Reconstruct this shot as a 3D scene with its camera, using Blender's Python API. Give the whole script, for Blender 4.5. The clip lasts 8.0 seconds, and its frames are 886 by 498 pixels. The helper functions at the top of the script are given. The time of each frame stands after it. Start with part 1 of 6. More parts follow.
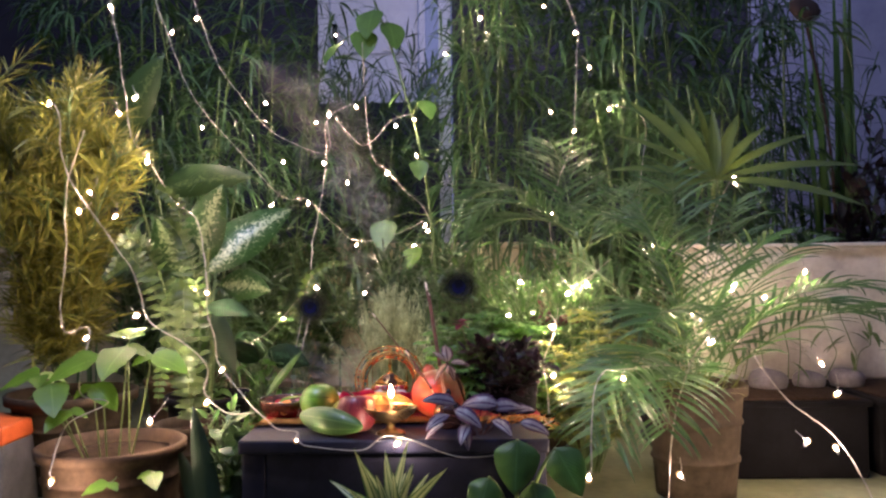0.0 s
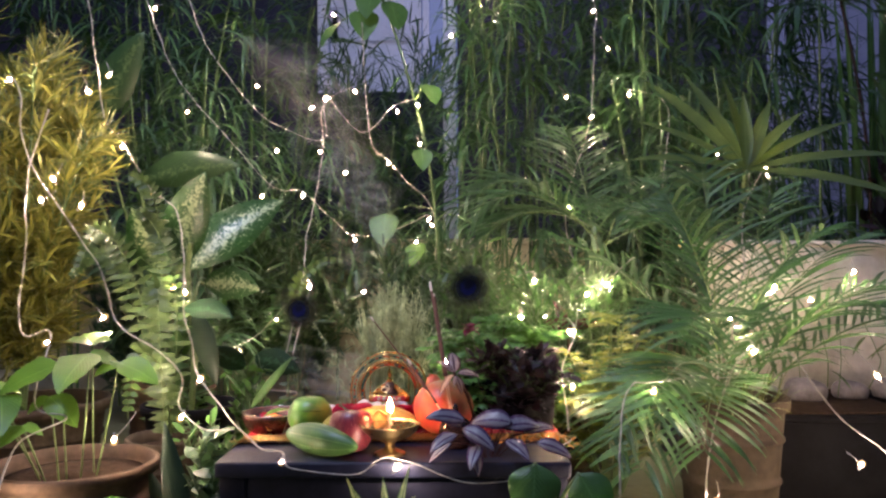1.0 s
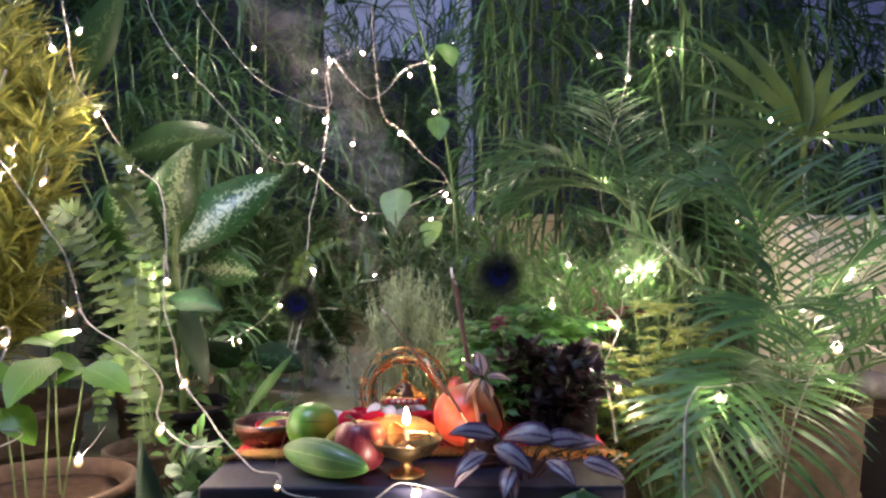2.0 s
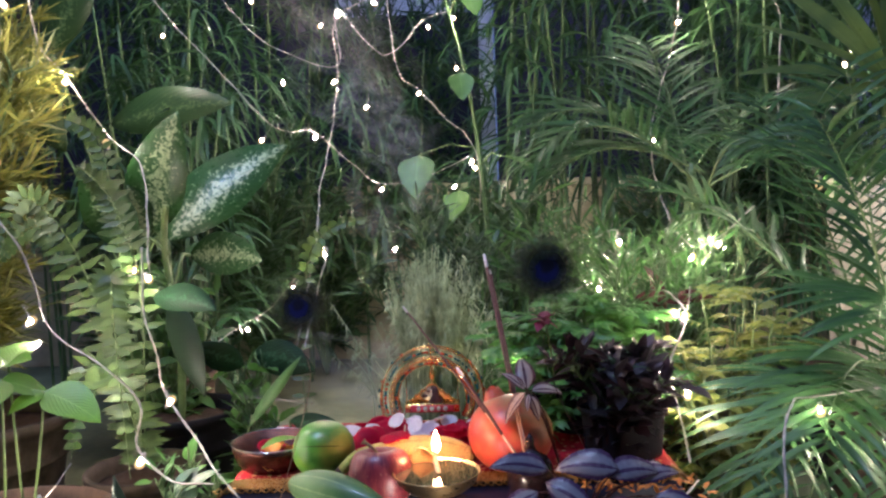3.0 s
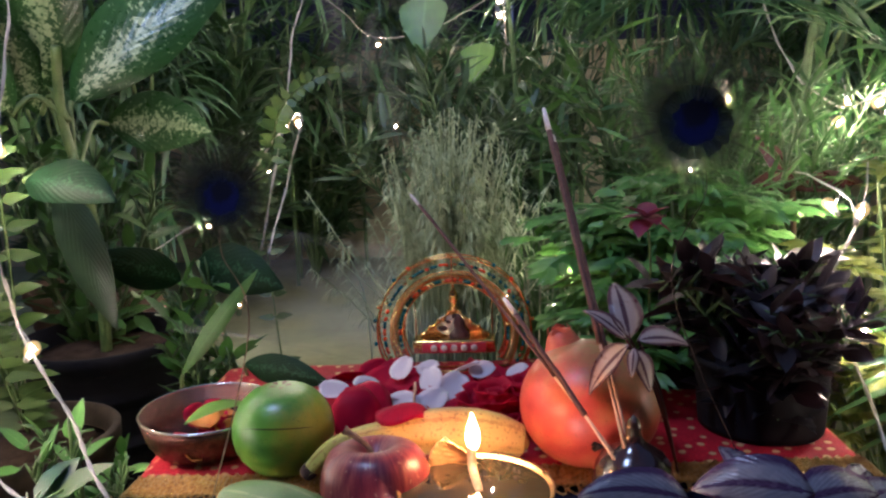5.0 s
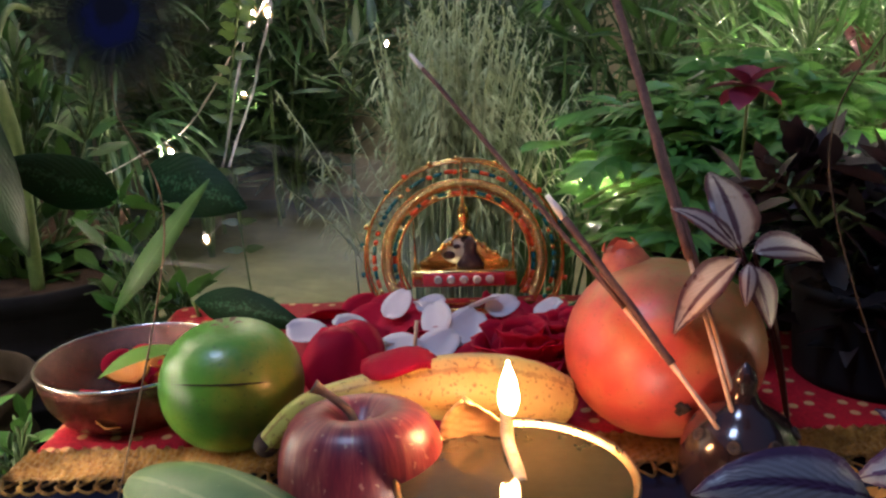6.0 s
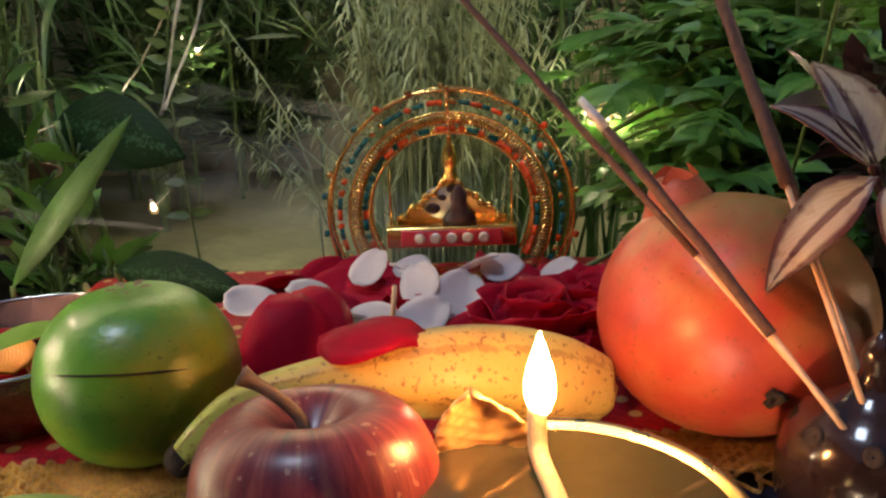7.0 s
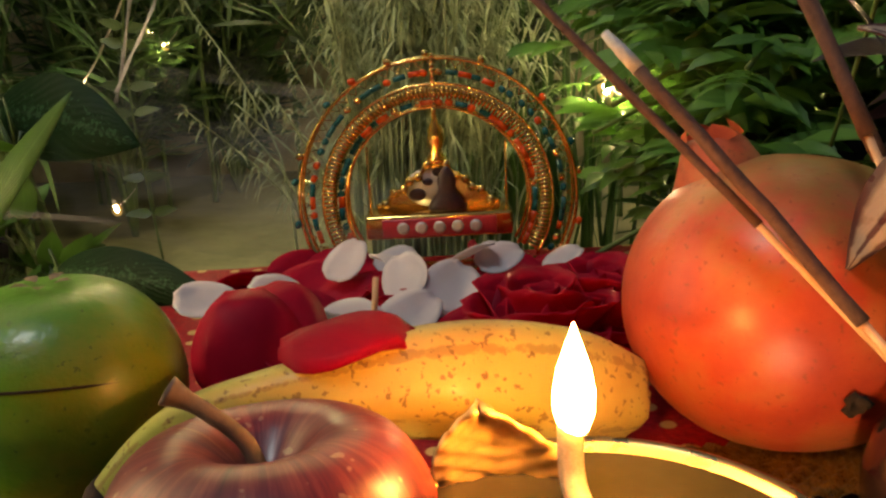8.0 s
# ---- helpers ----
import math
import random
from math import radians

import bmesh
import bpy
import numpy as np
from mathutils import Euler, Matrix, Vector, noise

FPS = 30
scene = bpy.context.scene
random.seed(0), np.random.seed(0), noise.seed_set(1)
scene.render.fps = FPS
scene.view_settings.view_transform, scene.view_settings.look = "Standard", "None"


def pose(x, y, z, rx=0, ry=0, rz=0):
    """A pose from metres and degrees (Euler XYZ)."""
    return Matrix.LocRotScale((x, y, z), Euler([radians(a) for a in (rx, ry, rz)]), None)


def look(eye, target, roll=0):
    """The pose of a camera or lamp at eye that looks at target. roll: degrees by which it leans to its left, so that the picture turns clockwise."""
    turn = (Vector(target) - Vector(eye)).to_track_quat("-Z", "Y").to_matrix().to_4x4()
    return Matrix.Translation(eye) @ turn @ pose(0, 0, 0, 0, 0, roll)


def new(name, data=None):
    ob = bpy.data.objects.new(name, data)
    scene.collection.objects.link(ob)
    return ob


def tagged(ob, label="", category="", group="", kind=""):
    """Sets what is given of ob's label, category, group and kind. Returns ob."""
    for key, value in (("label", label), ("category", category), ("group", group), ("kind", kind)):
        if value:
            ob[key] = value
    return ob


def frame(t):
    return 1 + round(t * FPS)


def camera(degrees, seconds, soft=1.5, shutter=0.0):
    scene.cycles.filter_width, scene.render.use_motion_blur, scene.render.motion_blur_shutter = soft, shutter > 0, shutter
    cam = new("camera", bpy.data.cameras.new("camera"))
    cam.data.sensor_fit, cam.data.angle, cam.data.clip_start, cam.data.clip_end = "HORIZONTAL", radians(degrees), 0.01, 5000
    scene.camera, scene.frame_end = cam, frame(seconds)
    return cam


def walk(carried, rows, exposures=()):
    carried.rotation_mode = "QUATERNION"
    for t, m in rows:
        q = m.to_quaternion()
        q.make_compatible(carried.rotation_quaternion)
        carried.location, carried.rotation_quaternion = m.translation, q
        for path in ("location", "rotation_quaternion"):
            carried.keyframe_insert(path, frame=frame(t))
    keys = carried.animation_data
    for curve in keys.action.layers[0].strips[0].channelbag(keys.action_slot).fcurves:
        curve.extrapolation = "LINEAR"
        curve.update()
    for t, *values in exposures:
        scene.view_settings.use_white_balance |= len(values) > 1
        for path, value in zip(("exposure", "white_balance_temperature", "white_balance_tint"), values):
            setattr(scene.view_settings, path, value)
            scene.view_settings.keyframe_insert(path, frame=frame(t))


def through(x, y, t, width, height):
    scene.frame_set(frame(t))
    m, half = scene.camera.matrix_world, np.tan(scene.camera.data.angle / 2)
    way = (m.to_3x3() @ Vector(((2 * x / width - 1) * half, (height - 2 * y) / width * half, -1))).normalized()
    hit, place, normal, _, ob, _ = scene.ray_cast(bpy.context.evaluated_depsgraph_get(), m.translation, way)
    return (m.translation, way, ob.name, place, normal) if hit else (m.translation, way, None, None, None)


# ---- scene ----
cam = camera(57.3, 8.0, soft=2.4)
OVERHEAD, HOUSE, NIGHT, LED_GLOW, FLAME_GLOW, SMOKE = 35.0, 8.0, 0.30, 4100.0, 290.0, 0.20
EXPOSURES = [(0.0, 0.48, 5900, 46), (1.5, 0.42, 5580, 38), (3.5, 0.18, 5000, 36), (5.5, -0.18, 5180, 34), (6.5, -0.17, 5600, 24), (7.5, -0.31, 6950, 19), (8.0, -0.42, 7700, 17)]
PATH = [
    (0, (0.08, -0.02, 0.6), (0.045, 1.979, 0.635), -0.6),
    (0.5, (0.074, 0.08, 0.601), (0.039, 2.08, 0.631), -0.4),
    (1, (0.066, 0.199, 0.6), (0.026, 2.198, 0.628), -0.3),
    (1.5, (0.048, 0.325, 0.605), (0.004, 2.325, 0.624), -0.2),
    (2.8, (0.024, 0.668, 0.64), (-0.098, 2.66, 0.518), -2.1),
    (3, (0.016, 0.716, 0.647), (-0.109, 2.708, 0.517), -2.2),
    (3.5, (-0.002, 0.839, 0.643), (-0.145, 2.824, 0.447), -2.5),
    (4, (-0.017, 0.97, 0.624), (-0.16, 2.945, 0.34), -2.3),
    (4.2, (-0.021, 1.022, 0.615), (-0.157, 2.994, 0.31), -2.3),
    (5.5, (-0.066, 1.313, 0.54), (-0.2, 3.256, 0.085), -2.3),
    (6, (-0.079, 1.411, 0.49), (-0.193, 3.342, -0.018), -2.2),
    (6.5, (-0.089, 1.485, 0.461), (-0.172, 3.408, -0.084), -2.3),
    (7, (-0.095, 1.544, 0.432), (-0.144, 3.465, -0.123), -2.3),
    (7.5, (-0.1, 1.586, 0.409), (-0.122, 3.508, -0.143), -2.6),
    (8, (-0.101, 1.609, 0.403), (-0.103, 3.534, -0.141), -2.9),
]
walk(cam, [(t, look(eye, target, roll)) for t, eye, target, roll in PATH], EXPOSURES)

# ---- light ----
world = bpy.data.worlds.new("night")
scene.world = world
world.use_nodes = True
bg = world.node_tree.nodes["Background"]
bg.inputs["Color"].default_value = (0.37, 0.48, 0.73, 1)
bg.inputs["Strength"].default_value = NIGHT


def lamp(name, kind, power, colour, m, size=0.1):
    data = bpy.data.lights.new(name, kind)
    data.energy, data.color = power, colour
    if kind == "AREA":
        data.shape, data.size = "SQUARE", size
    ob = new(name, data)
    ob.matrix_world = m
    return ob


# unseen cool fill lamp, assumed overhead from the guava's soft highlight
lamp("overhead_lamp", "AREA", OVERHEAD, (0.72, 0.90, 1.0), look((-0.9, 1.15, 3.0), (-0.2, 2.3, 0.3)), 0.55)
# house lamp assumed out of view, from the lit blue wall and door
lamp("house_lamp", "AREA", HOUSE, (0.62, 0.72, 1.0), look((0.9, 4.55, 3.1), (1.2, 5.3, 1.6)), 0.5)

# ---- materials ----
def nodes_of(name):
    m = bpy.data.materials.new(name)
    m.use_nodes = True
    t = m.node_tree
    return m, t, t.nodes["Principled BSDF"], t.nodes["Material Output"]


def node(t, kind, **values):
    n = t.nodes.new(kind)
    for k, v in values.items():
        n.inputs[k.replace("_", " ")].default_value = v
    return n


def ramp(t, fac, stops):
    r = t.nodes.new("ShaderNodeValToRGB")
    e = r.color_ramp.elements
    while len(e) < len(stops):
        e.new(0.5)
    for el, (p, c) in zip(e, stops):
        el.position, el.color = p, (*c, 1)
    t.links.new(fac, r.inputs[0])
    return r.outputs[0]


def coords(t, space="Object"):
    return t.nodes.new("ShaderNodeTexCoord").outputs[space]


def noise_of(t, scale, detail=4.0, vec=None, rough=0.55):
    n = node(t, "ShaderNodeTexNoise", Scale=scale, Detail=detail, Roughness=rough)
    t.links.new(vec or coords(t), n.inputs["Vector"])
    return n.outputs["Fac"]


def bumped(t, bsdf, height, strength=0.2, distance=0.002):
    b = node(t, "ShaderNodeBump", Strength=strength, Distance=distance)
    t.links.new(height, b.inputs["Height"])
    t.links.new(b.outputs[0], bsdf.inputs["Normal"])


def mixed(t, fac, a, b):
    m = t.nodes.new("ShaderNodeMix")
    m.data_type = "RGBA"
    for s, v in ((0, fac), (6, a), (7, b)):
        if hasattr(v, "links"):
            t.links.new(v, m.inputs[s])
        else:
            m.inputs[s].default_value = v if s == 0 else (*v, 1)
    return m.outputs[2]


def mathed(t, op, a, b=0.0):
    m = t.nodes.new("ShaderNodeMath")
    m.operation = op
    for s, v in ((0, a), (1, b)):
        if hasattr(v, "links"):
            t.links.new(v, m.inputs[s])
        else:
            m.inputs[s].default_value = v
    return m.outputs[0]


def plain(name, a, b, rough=0.5, scale=30.0, metal=0.0, bump=0.15, coat=0.0, distance=0.001):
    """A surface of two tones mixed by coarse and fine noise, with fine relief."""
    m, t, p, _ = nodes_of(name)
    n1, n2 = noise_of(t, scale), noise_of(t, scale * 7, 3)
    mixn = mathed(t, "ADD", mathed(t, "MULTIPLY", n1, 0.65), mathed(t, "MULTIPLY", n2, 0.35))
    t.links.new(ramp(t, mixn, [(0.35, a), (0.65, b)]), p.inputs["Base Color"])
    rr = mathed(t, "ADD", mathed(t, "MULTIPLY", n2, 0.25 if rough > 0.27 else 0.08), rough - (0.12 if rough > 0.27 else 0.04))
    t.links.new(rr, p.inputs["Roughness"])
    p.inputs["Metallic"].default_value = metal
    p.inputs["Coat Weight"].default_value = coat
    if bump:
        bumped(t, p, n2, bump, distance)
    return m


def leafy(name, dark, light, rough=0.38, vein=0.35, through=0.25, fleck=None, fleck_at=0.55, stripe=None, relief=0.18):
    """Leaf: tone by leaf and by noise, paler midrib and side veins from the leaf's own grid, light coming through it."""
    m, t, p, out = nodes_of(name)
    uv = t.nodes.new("ShaderNodeUVMap").outputs[0]
    sep = t.nodes.new("ShaderNodeSeparateXYZ")
    t.links.new(uv, sep.inputs[0])
    u, v = sep.outputs[0], sep.outputs[1]
    across = mathed(t, "ABSOLUTE", mathed(t, "SUBTRACT", u, 0.5))
    isl = t.nodes.new("ShaderNodeNewGeometry").outputs["Random Per Island"]
    tone = mathed(t, "ADD", mathed(t, "MULTIPLY", isl, 0.6), mathed(t, "MULTIPLY", noise_of(t, 45.0), 0.5))
    col = ramp(t, tone, [(0.2, dark), (0.85, light)])
    pale = tuple(min(1, c * 1.5 + 0.03) for c in light)
    if stripe:
        band = ramp(t, across, [(0.0, (0, 0, 0)), (0.05, (0, 0, 0)), (0.10, (1, 1, 1)), (0.30, (0.9, 0.9, 0.9)), (0.40, (0, 0, 0))])
        col = mixed(t, band, col, stripe)
    if fleck:
        flat = t.nodes.new("ShaderNodeCombineXYZ")
        t.links.new(mathed(t, "MULTIPLY", mathed(t, "ADD", across, mathed(t, "MULTIPLY", v, -0.55)), 9.0), flat.inputs[0])
        t.links.new(mathed(t, "MULTIPLY", v, 26.0), flat.inputs[1])
        t.links.new(mathed(t, "MULTIPLY", u, 3.0), flat.inputs[2])
        spots = mathed(t, "SUBTRACT", noise_of(t, 1.3, 5.0, flat.outputs[0], 0.7), mathed(t, "MULTIPLY", across, 0.45))
        col = mixed(t, ramp(t, spots, [(fleck_at - 0.12, (0, 0, 0)), (fleck_at - 0.07, (1, 1, 1))]), col, fleck)
    if vein:
        rib = ramp(t, across, [(0.0, (1, 1, 1)), (0.035, (0, 0, 0))])
        col = mixed(t, mathed(t, "MULTIPLY", rib, vein), col, pale)
    t.links.new(col, p.inputs["Base Color"])
    wob = mathed(t, "ADD", mathed(t, "SINE", mathed(t, "MULTIPLY", mathed(t, "SUBTRACT", v, across), 70.0)), mathed(t, "MULTIPLY", noise_of(t, 160.0), 2.0))
    bumped(t, p, wob, relief, 0.001)
    t.links.new(mathed(t, "ADD", mathed(t, "MULTIPLY", noise_of(t, 90.0), 0.25), rough - 0.12), p.inputs["Roughness"])
    tr = t.nodes.new("ShaderNodeBsdfTranslucent")
    t.links.new(col, tr.inputs[0])
    mx = t.nodes.new("ShaderNodeMixShader")
    mx.inputs[0].default_value = through
    t.links.new(p.outputs[0], mx.inputs[1])
    t.links.new(tr.outputs[0], mx.inputs[2])
    t.links.new(mx.outputs[0], out.inputs[0])
    return m


def glowing(name, colour, strength):
    m, t, p, out = nodes_of(name)
    e = node(t, "ShaderNodeEmission", Color=(*colour, 1), Strength=strength)
    t.links.new(e.outputs[0], out.inputs[0])
    return m


GREEN = leafy("leaf_green", (0.020, 0.065, 0.014), (0.075, 0.18, 0.035))
BAMBOO_LEAF = leafy("bamboo_leaf", (0.015, 0.05, 0.018), (0.055, 0.13, 0.04), rough=0.34)
PALM = leafy("palm_leaflet", (0.020, 0.062, 0.016), (0.06, 0.145, 0.034), rough=0.32, vein=0.2)
# Shaded copy of leaf_green: the plants' shade is put into its colour.
SHADED_GREEN = leafy("shaded_green_leaf", (0.010, 0.032, 0.011), (0.036, 0.085, 0.024), rough=0.36)
OLIVE = leafy("olive_leaf", (0.05, 0.095, 0.018), (0.11, 0.165, 0.036), rough=0.32, vein=0.35)
FERN = leafy("fern_leaf", (0.020, 0.050, 0.010), (0.060, 0.108, 0.020), vein=0.3)
NEEDLE = leafy("bush_leaf", (0.045, 0.07, 0.010), (0.23, 0.24, 0.036), vein=0.25)
LIME = leafy("lime_leaf", (0.05, 0.14, 0.010), (0.12, 0.26, 0.020), vein=0.5, through=0.3)
HERB = leafy("herb_leaf", (0.040, 0.13, 0.018), (0.105, 0.26, 0.042), vein=0.35)
YELLOW = leafy("yellow_leaf", (0.08, 0.12, 0.014), (0.20, 0.23, 0.03), vein=0.3)
DUMB = leafy("speckled_leaf", (0.015, 0.06, 0.014), (0.03, 0.10, 0.022), rough=0.3, fleck=(0.34, 0.44, 0.24), fleck_at=0.55)
DARKSPECK = leafy("dark_speckled_leaf", (0.004, 0.018, 0.007), (0.010, 0.036, 0.012), rough=0.5, fleck=(0.03, 0.09, 0.04), fleck_at=0.60)
DARKSPECK.node_tree.nodes["Principled BSDF"].inputs["Specular IOR Level"].default_value = 0.12
BARRED = leafy("barred_leaf", (0.018, 0.05, 0.014), (0.045, 0.095, 0.024), fleck=(0.13, 0.19, 0.06), fleck_at=0.60)
ZEBRA = leafy("zebra_leaf", (0.030, 0.016, 0.042), (0.085, 0.040, 0.095), rough=0.26, vein=0.2, stripe=(0.22, 0.21, 0.24))
# Copy of the zebra leaf with the flame's warm light in its colours.
ZEBRA_FLAMELIT = leafy("flamelit_zebra_leaf", (0.045, 0.016, 0.022), (0.11, 0.038, 0.042), rough=0.3, vein=0.2, stripe=(0.40, 0.31, 0.26))
PURPLE = leafy("purple_leaf", (0.006, 0.006, 0.007), (0.024, 0.011, 0.015), rough=0.45, vein=0.2)
WINE = leafy("wine_leaf", (0.030, 0.007, 0.008), (0.075, 0.015, 0.014), rough=0.3)
SPIKY = leafy("striped_spike", (0.03, 0.085, 0.02), (0.06, 0.14, 0.035), rough=0.35, vein=0.0, stripe=(0.38, 0.45, 0.2))
SWORD = leafy("sword_leaf", (0.012, 0.03, 0.016), (0.03, 0.06, 0.03), rough=0.35, vein=0.0)
STRAW = leafy("dry_grass", (0.19, 0.25, 0.13), (0.40, 0.49, 0.29), rough=0.7, vein=0.0)
FEATHER = leafy("feather_barb", (0.05, 0.062, 0.040), (0.11, 0.115, 0.07), rough=0.6, vein=0.0, through=0.3)


def sheer(m, clear):
    """Lets part of the light pass straight through, as sparse barbs or thin smoke do."""
    t = m.node_tree
    out = t.nodes["Material Output"]
    inner = out.inputs[0].links[0].from_socket
    mx, tr = t.nodes.new("ShaderNodeMixShader"), t.nodes.new("ShaderNodeBsdfTransparent")
    if hasattr(clear, "links"):
        t.links.new(clear, mx.inputs[0])
    else:
        mx.inputs[0].default_value = clear
    t.links.new(inner, mx.inputs[1])
    t.links.new(tr.outputs[0], mx.inputs[2])
    t.links.new(mx.outputs[0], out.inputs[0])
    return m


sheer(FEATHER, 0.90)


def feather_eye():
    """Concentric colours of a peacock's eye: navy heart, blue ring, bronze edge that thins out."""
    m, t, p, _ = nodes_of("feather_eye")
    off = node(t, "ShaderNodeVectorMath")
    off.operation = "SUBTRACT"
    off.inputs[1].default_value = (0, 0.12, 0)
    t.links.new(coords(t), off.inputs[0])
    inner, outer = t.nodes.new("ShaderNodeVectorMath"), t.nodes.new("ShaderNodeVectorMath")
    inner.operation = outer.operation = "LENGTH"
    t.links.new(off.outputs[0], inner.inputs[0])
    t.links.new(coords(t), outer.inputs[0])
    fuzz = mathed(t, "MULTIPLY", mathed(t, "SUBTRACT", noise_of(t, 9.0, 3.0), 0.5), 0.18)
    ring = ramp(t, mathed(t, "ADD", outer.outputs["Value"], fuzz), [(0.24, (0.005, 0.007, 0.075)), (0.36, (0.006, 0.010, 0.030)), (0.48, (0.016, 0.020, 0.016)), (0.9, (0.040, 0.044, 0.028))])
    heart = ramp(t, mathed(t, "ADD", inner.outputs["Value"], fuzz), [(0.16, (1, 1, 1)), (0.24, (0, 0, 0))])
    t.links.new(mixed(t, heart, ring, (0.003, 0.003, 0.016)), p.inputs["Base Color"])
    p.inputs["Roughness"].default_value = 0.45
    return sheer(m, ramp(t, mathed(t, "ADD", outer.outputs["Value"], fuzz), [(0.26, (0.05, 0.05, 0.05)), (0.48, (0.42, 0.42, 0.42)), (0.95, (0.99, 0.99, 0.99))]))


FEATHER_EYE = feather_eye()
RED_PETAL = leafy("red_petal", (0.30, 0.006, 0.028), (0.56, 0.012, 0.046), rough=0.45, vein=0.0, through=0.45, relief=0.03)
RED_PETAL.node_tree.nodes["Principled BSDF"].inputs["Specular IOR Level"].default_value = 0.12
WHITE_PETAL = leafy("white_petal", (0.62, 0.55, 0.58), (0.82, 0.77, 0.79), rough=0.55, vein=0.0, through=0.4, relief=0.04)
STEM = plain("stem", (0.05, 0.10, 0.025), (0.12, 0.18, 0.05), rough=0.5, scale=40)
CANE = plain("cane", (0.035, 0.075, 0.022), (0.08, 0.14, 0.045), rough=0.4, scale=14)
TWIG = plain("twig", (0.10, 0.06, 0.035), (0.2, 0.13, 0.08), rough=0.7, scale=60)
WALL_CREAM = plain("cream_wall", (0.26, 0.235, 0.15), (0.44, 0.40, 0.27), rough=0.85, scale=3.5, bump=0.4, distance=0.004)
WALL_BLUE = plain("blue_wall", (0.30, 0.31, 0.42), (0.42, 0.43, 0.54), rough=0.9, scale=2.5, bump=0.3, distance=0.003)
# House wall's night shade is put into this near black base colour.
WALL_SHADED = plain("shaded_wall", (0.018, 0.018, 0.030), (0.036, 0.036, 0.054), rough=0.9, scale=2.5, bump=0.3)
PAINT = plain("white_door_paint", (0.66, 0.66, 0.70), (0.80, 0.80, 0.82), rough=0.5, scale=5)
FLOOR = plain("floor_stone", (0.135, 0.15, 0.08), (0.22, 0.24, 0.135), rough=0.75, scale=6, bump=0.3, distance=0.003)
SOIL = plain("soil", (0.025, 0.016, 0.010), (0.07, 0.045, 0.028), rough=0.95, scale=60, bump=0.8, distance=0.006)
CLAY = plain("clay_pot", (0.036, 0.026, 0.018), (0.10, 0.066, 0.042), rough=0.85, scale=9, bump=0.35, distance=0.002)
BROWN_POT = plain("brown_pot", (0.022, 0.018, 0.012), (0.068, 0.052, 0.034), rough=0.8, scale=9, bump=0.35, distance=0.002)
BLACK = plain("black_plastic", (0.004, 0.004, 0.005), (0.010, 0.010, 0.012), rough=0.85, scale=12)
BLACK.node_tree.nodes["Principled BSDF"].inputs["Specular IOR Level"].default_value = 0.15
for dull in (CLAY, BROWN_POT, SOIL, FLOOR):
    dull.node_tree.nodes["Principled BSDF"].inputs["Specular IOR Level"].default_value = 0.12
STOOL = plain("stool_paint", (0.005, 0.006, 0.015), (0.012, 0.014, 0.032), rough=0.5, scale=18)
STOOL.node_tree.nodes["Principled BSDF"].inputs["Specular IOR Level"].default_value = 0.2
BRASS = plain("brass", (0.28, 0.215, 0.10), (0.35, 0.26, 0.12), rough=0.30, scale=15, metal=1.0, bump=0.0)
GOLD = plain("gold_wire", (0.74, 0.45, 0.13), (0.90, 0.59, 0.19), rough=0.22, scale=40, metal=1.0, bump=0.0)
STEEL = plain("steel", (0.50, 0.48, 0.46), (0.66, 0.63, 0.6), rough=0.22, scale=50, metal=1.0, bump=0.05)
COPPER = plain("copper_bowl", (0.05, 0.018, 0.014), (0.20, 0.085, 0.06), rough=0.25, scale=90, metal=0.85, bump=0.5, distance=0.002)
BRASS_LEAF = plain("brass_leaf", (0.62, 0.40, 0.13), (0.74, 0.52, 0.2), rough=0.42, scale=60, metal=0.45, bump=0.1)
BEAD_RED = plain("red_bead", (0.36, 0.03, 0.008), (0.56, 0.08, 0.014), rough=0.2, scale=200)
BEAD_TEAL = plain("teal_bead", (0.004, 0.05, 0.06), (0.01, 0.10, 0.11), rough=0.2, scale=200)
SILVER_DOT = plain("mirror_disc", (0.7, 0.65, 0.62), (0.85, 0.8, 0.78), rough=0.2, scale=100, metal=0.6)
RED_PLASTIC = plain("red_panel", (0.30, 0.01, 0.02), (0.42, 0.02, 0.04), rough=0.35, scale=100)
FIGURE = plain("painted_figure", (0.006, 0.006, 0.014), (0.05, 0.012, 0.014), rough=0.35, scale=60)
BURNER = plain("burner_glaze", (0.010, 0.005, 0.005), (0.028, 0.013, 0.011), rough=0.16, scale=30, coat=0.5)
INCENSE = plain("incense_paste", (0.07, 0.035, 0.028), (0.13, 0.065, 0.05), rough=0.9, scale=300, bump=0.5)
ASH = plain("ash", (0.45, 0.42, 0.42), (0.66, 0.62, 0.62), rough=0.95, scale=300, bump=0.5)
BAMBOO_STICK = plain("bamboo_stick", (0.52, 0.30, 0.17), (0.68, 0.42, 0.26), rough=0.6, scale=200)
CORD = plain("cord", (0.24, 0.225, 0.20), (0.40, 0.375, 0.33), rough=0.5, scale=200)
ORANGE_BOX = plain("orange_plastic", (0.55, 0.10, 0.02), (0.70, 0.15, 0.03), rough=0.4, scale=40)
BAG = plain("grow_bag_weave", (0.46, 0.41, 0.33), (0.66, 0.62, 0.53), rough=0.6, scale=9, bump=0.5, distance=0.004)
STONE = plain("grey_stone", (0.12, 0.11, 0.12), (0.26, 0.24, 0.25), rough=0.85, scale=14, bump=0.5, distance=0.004)
LED = glowing("warm_led", (1.0, 0.77, 0.42), LED_GLOW)
# Bulb glow painted as a clear, faintly emitting warm shell.
HALO, lt, _, lo_ = nodes_of("bulb_halo")
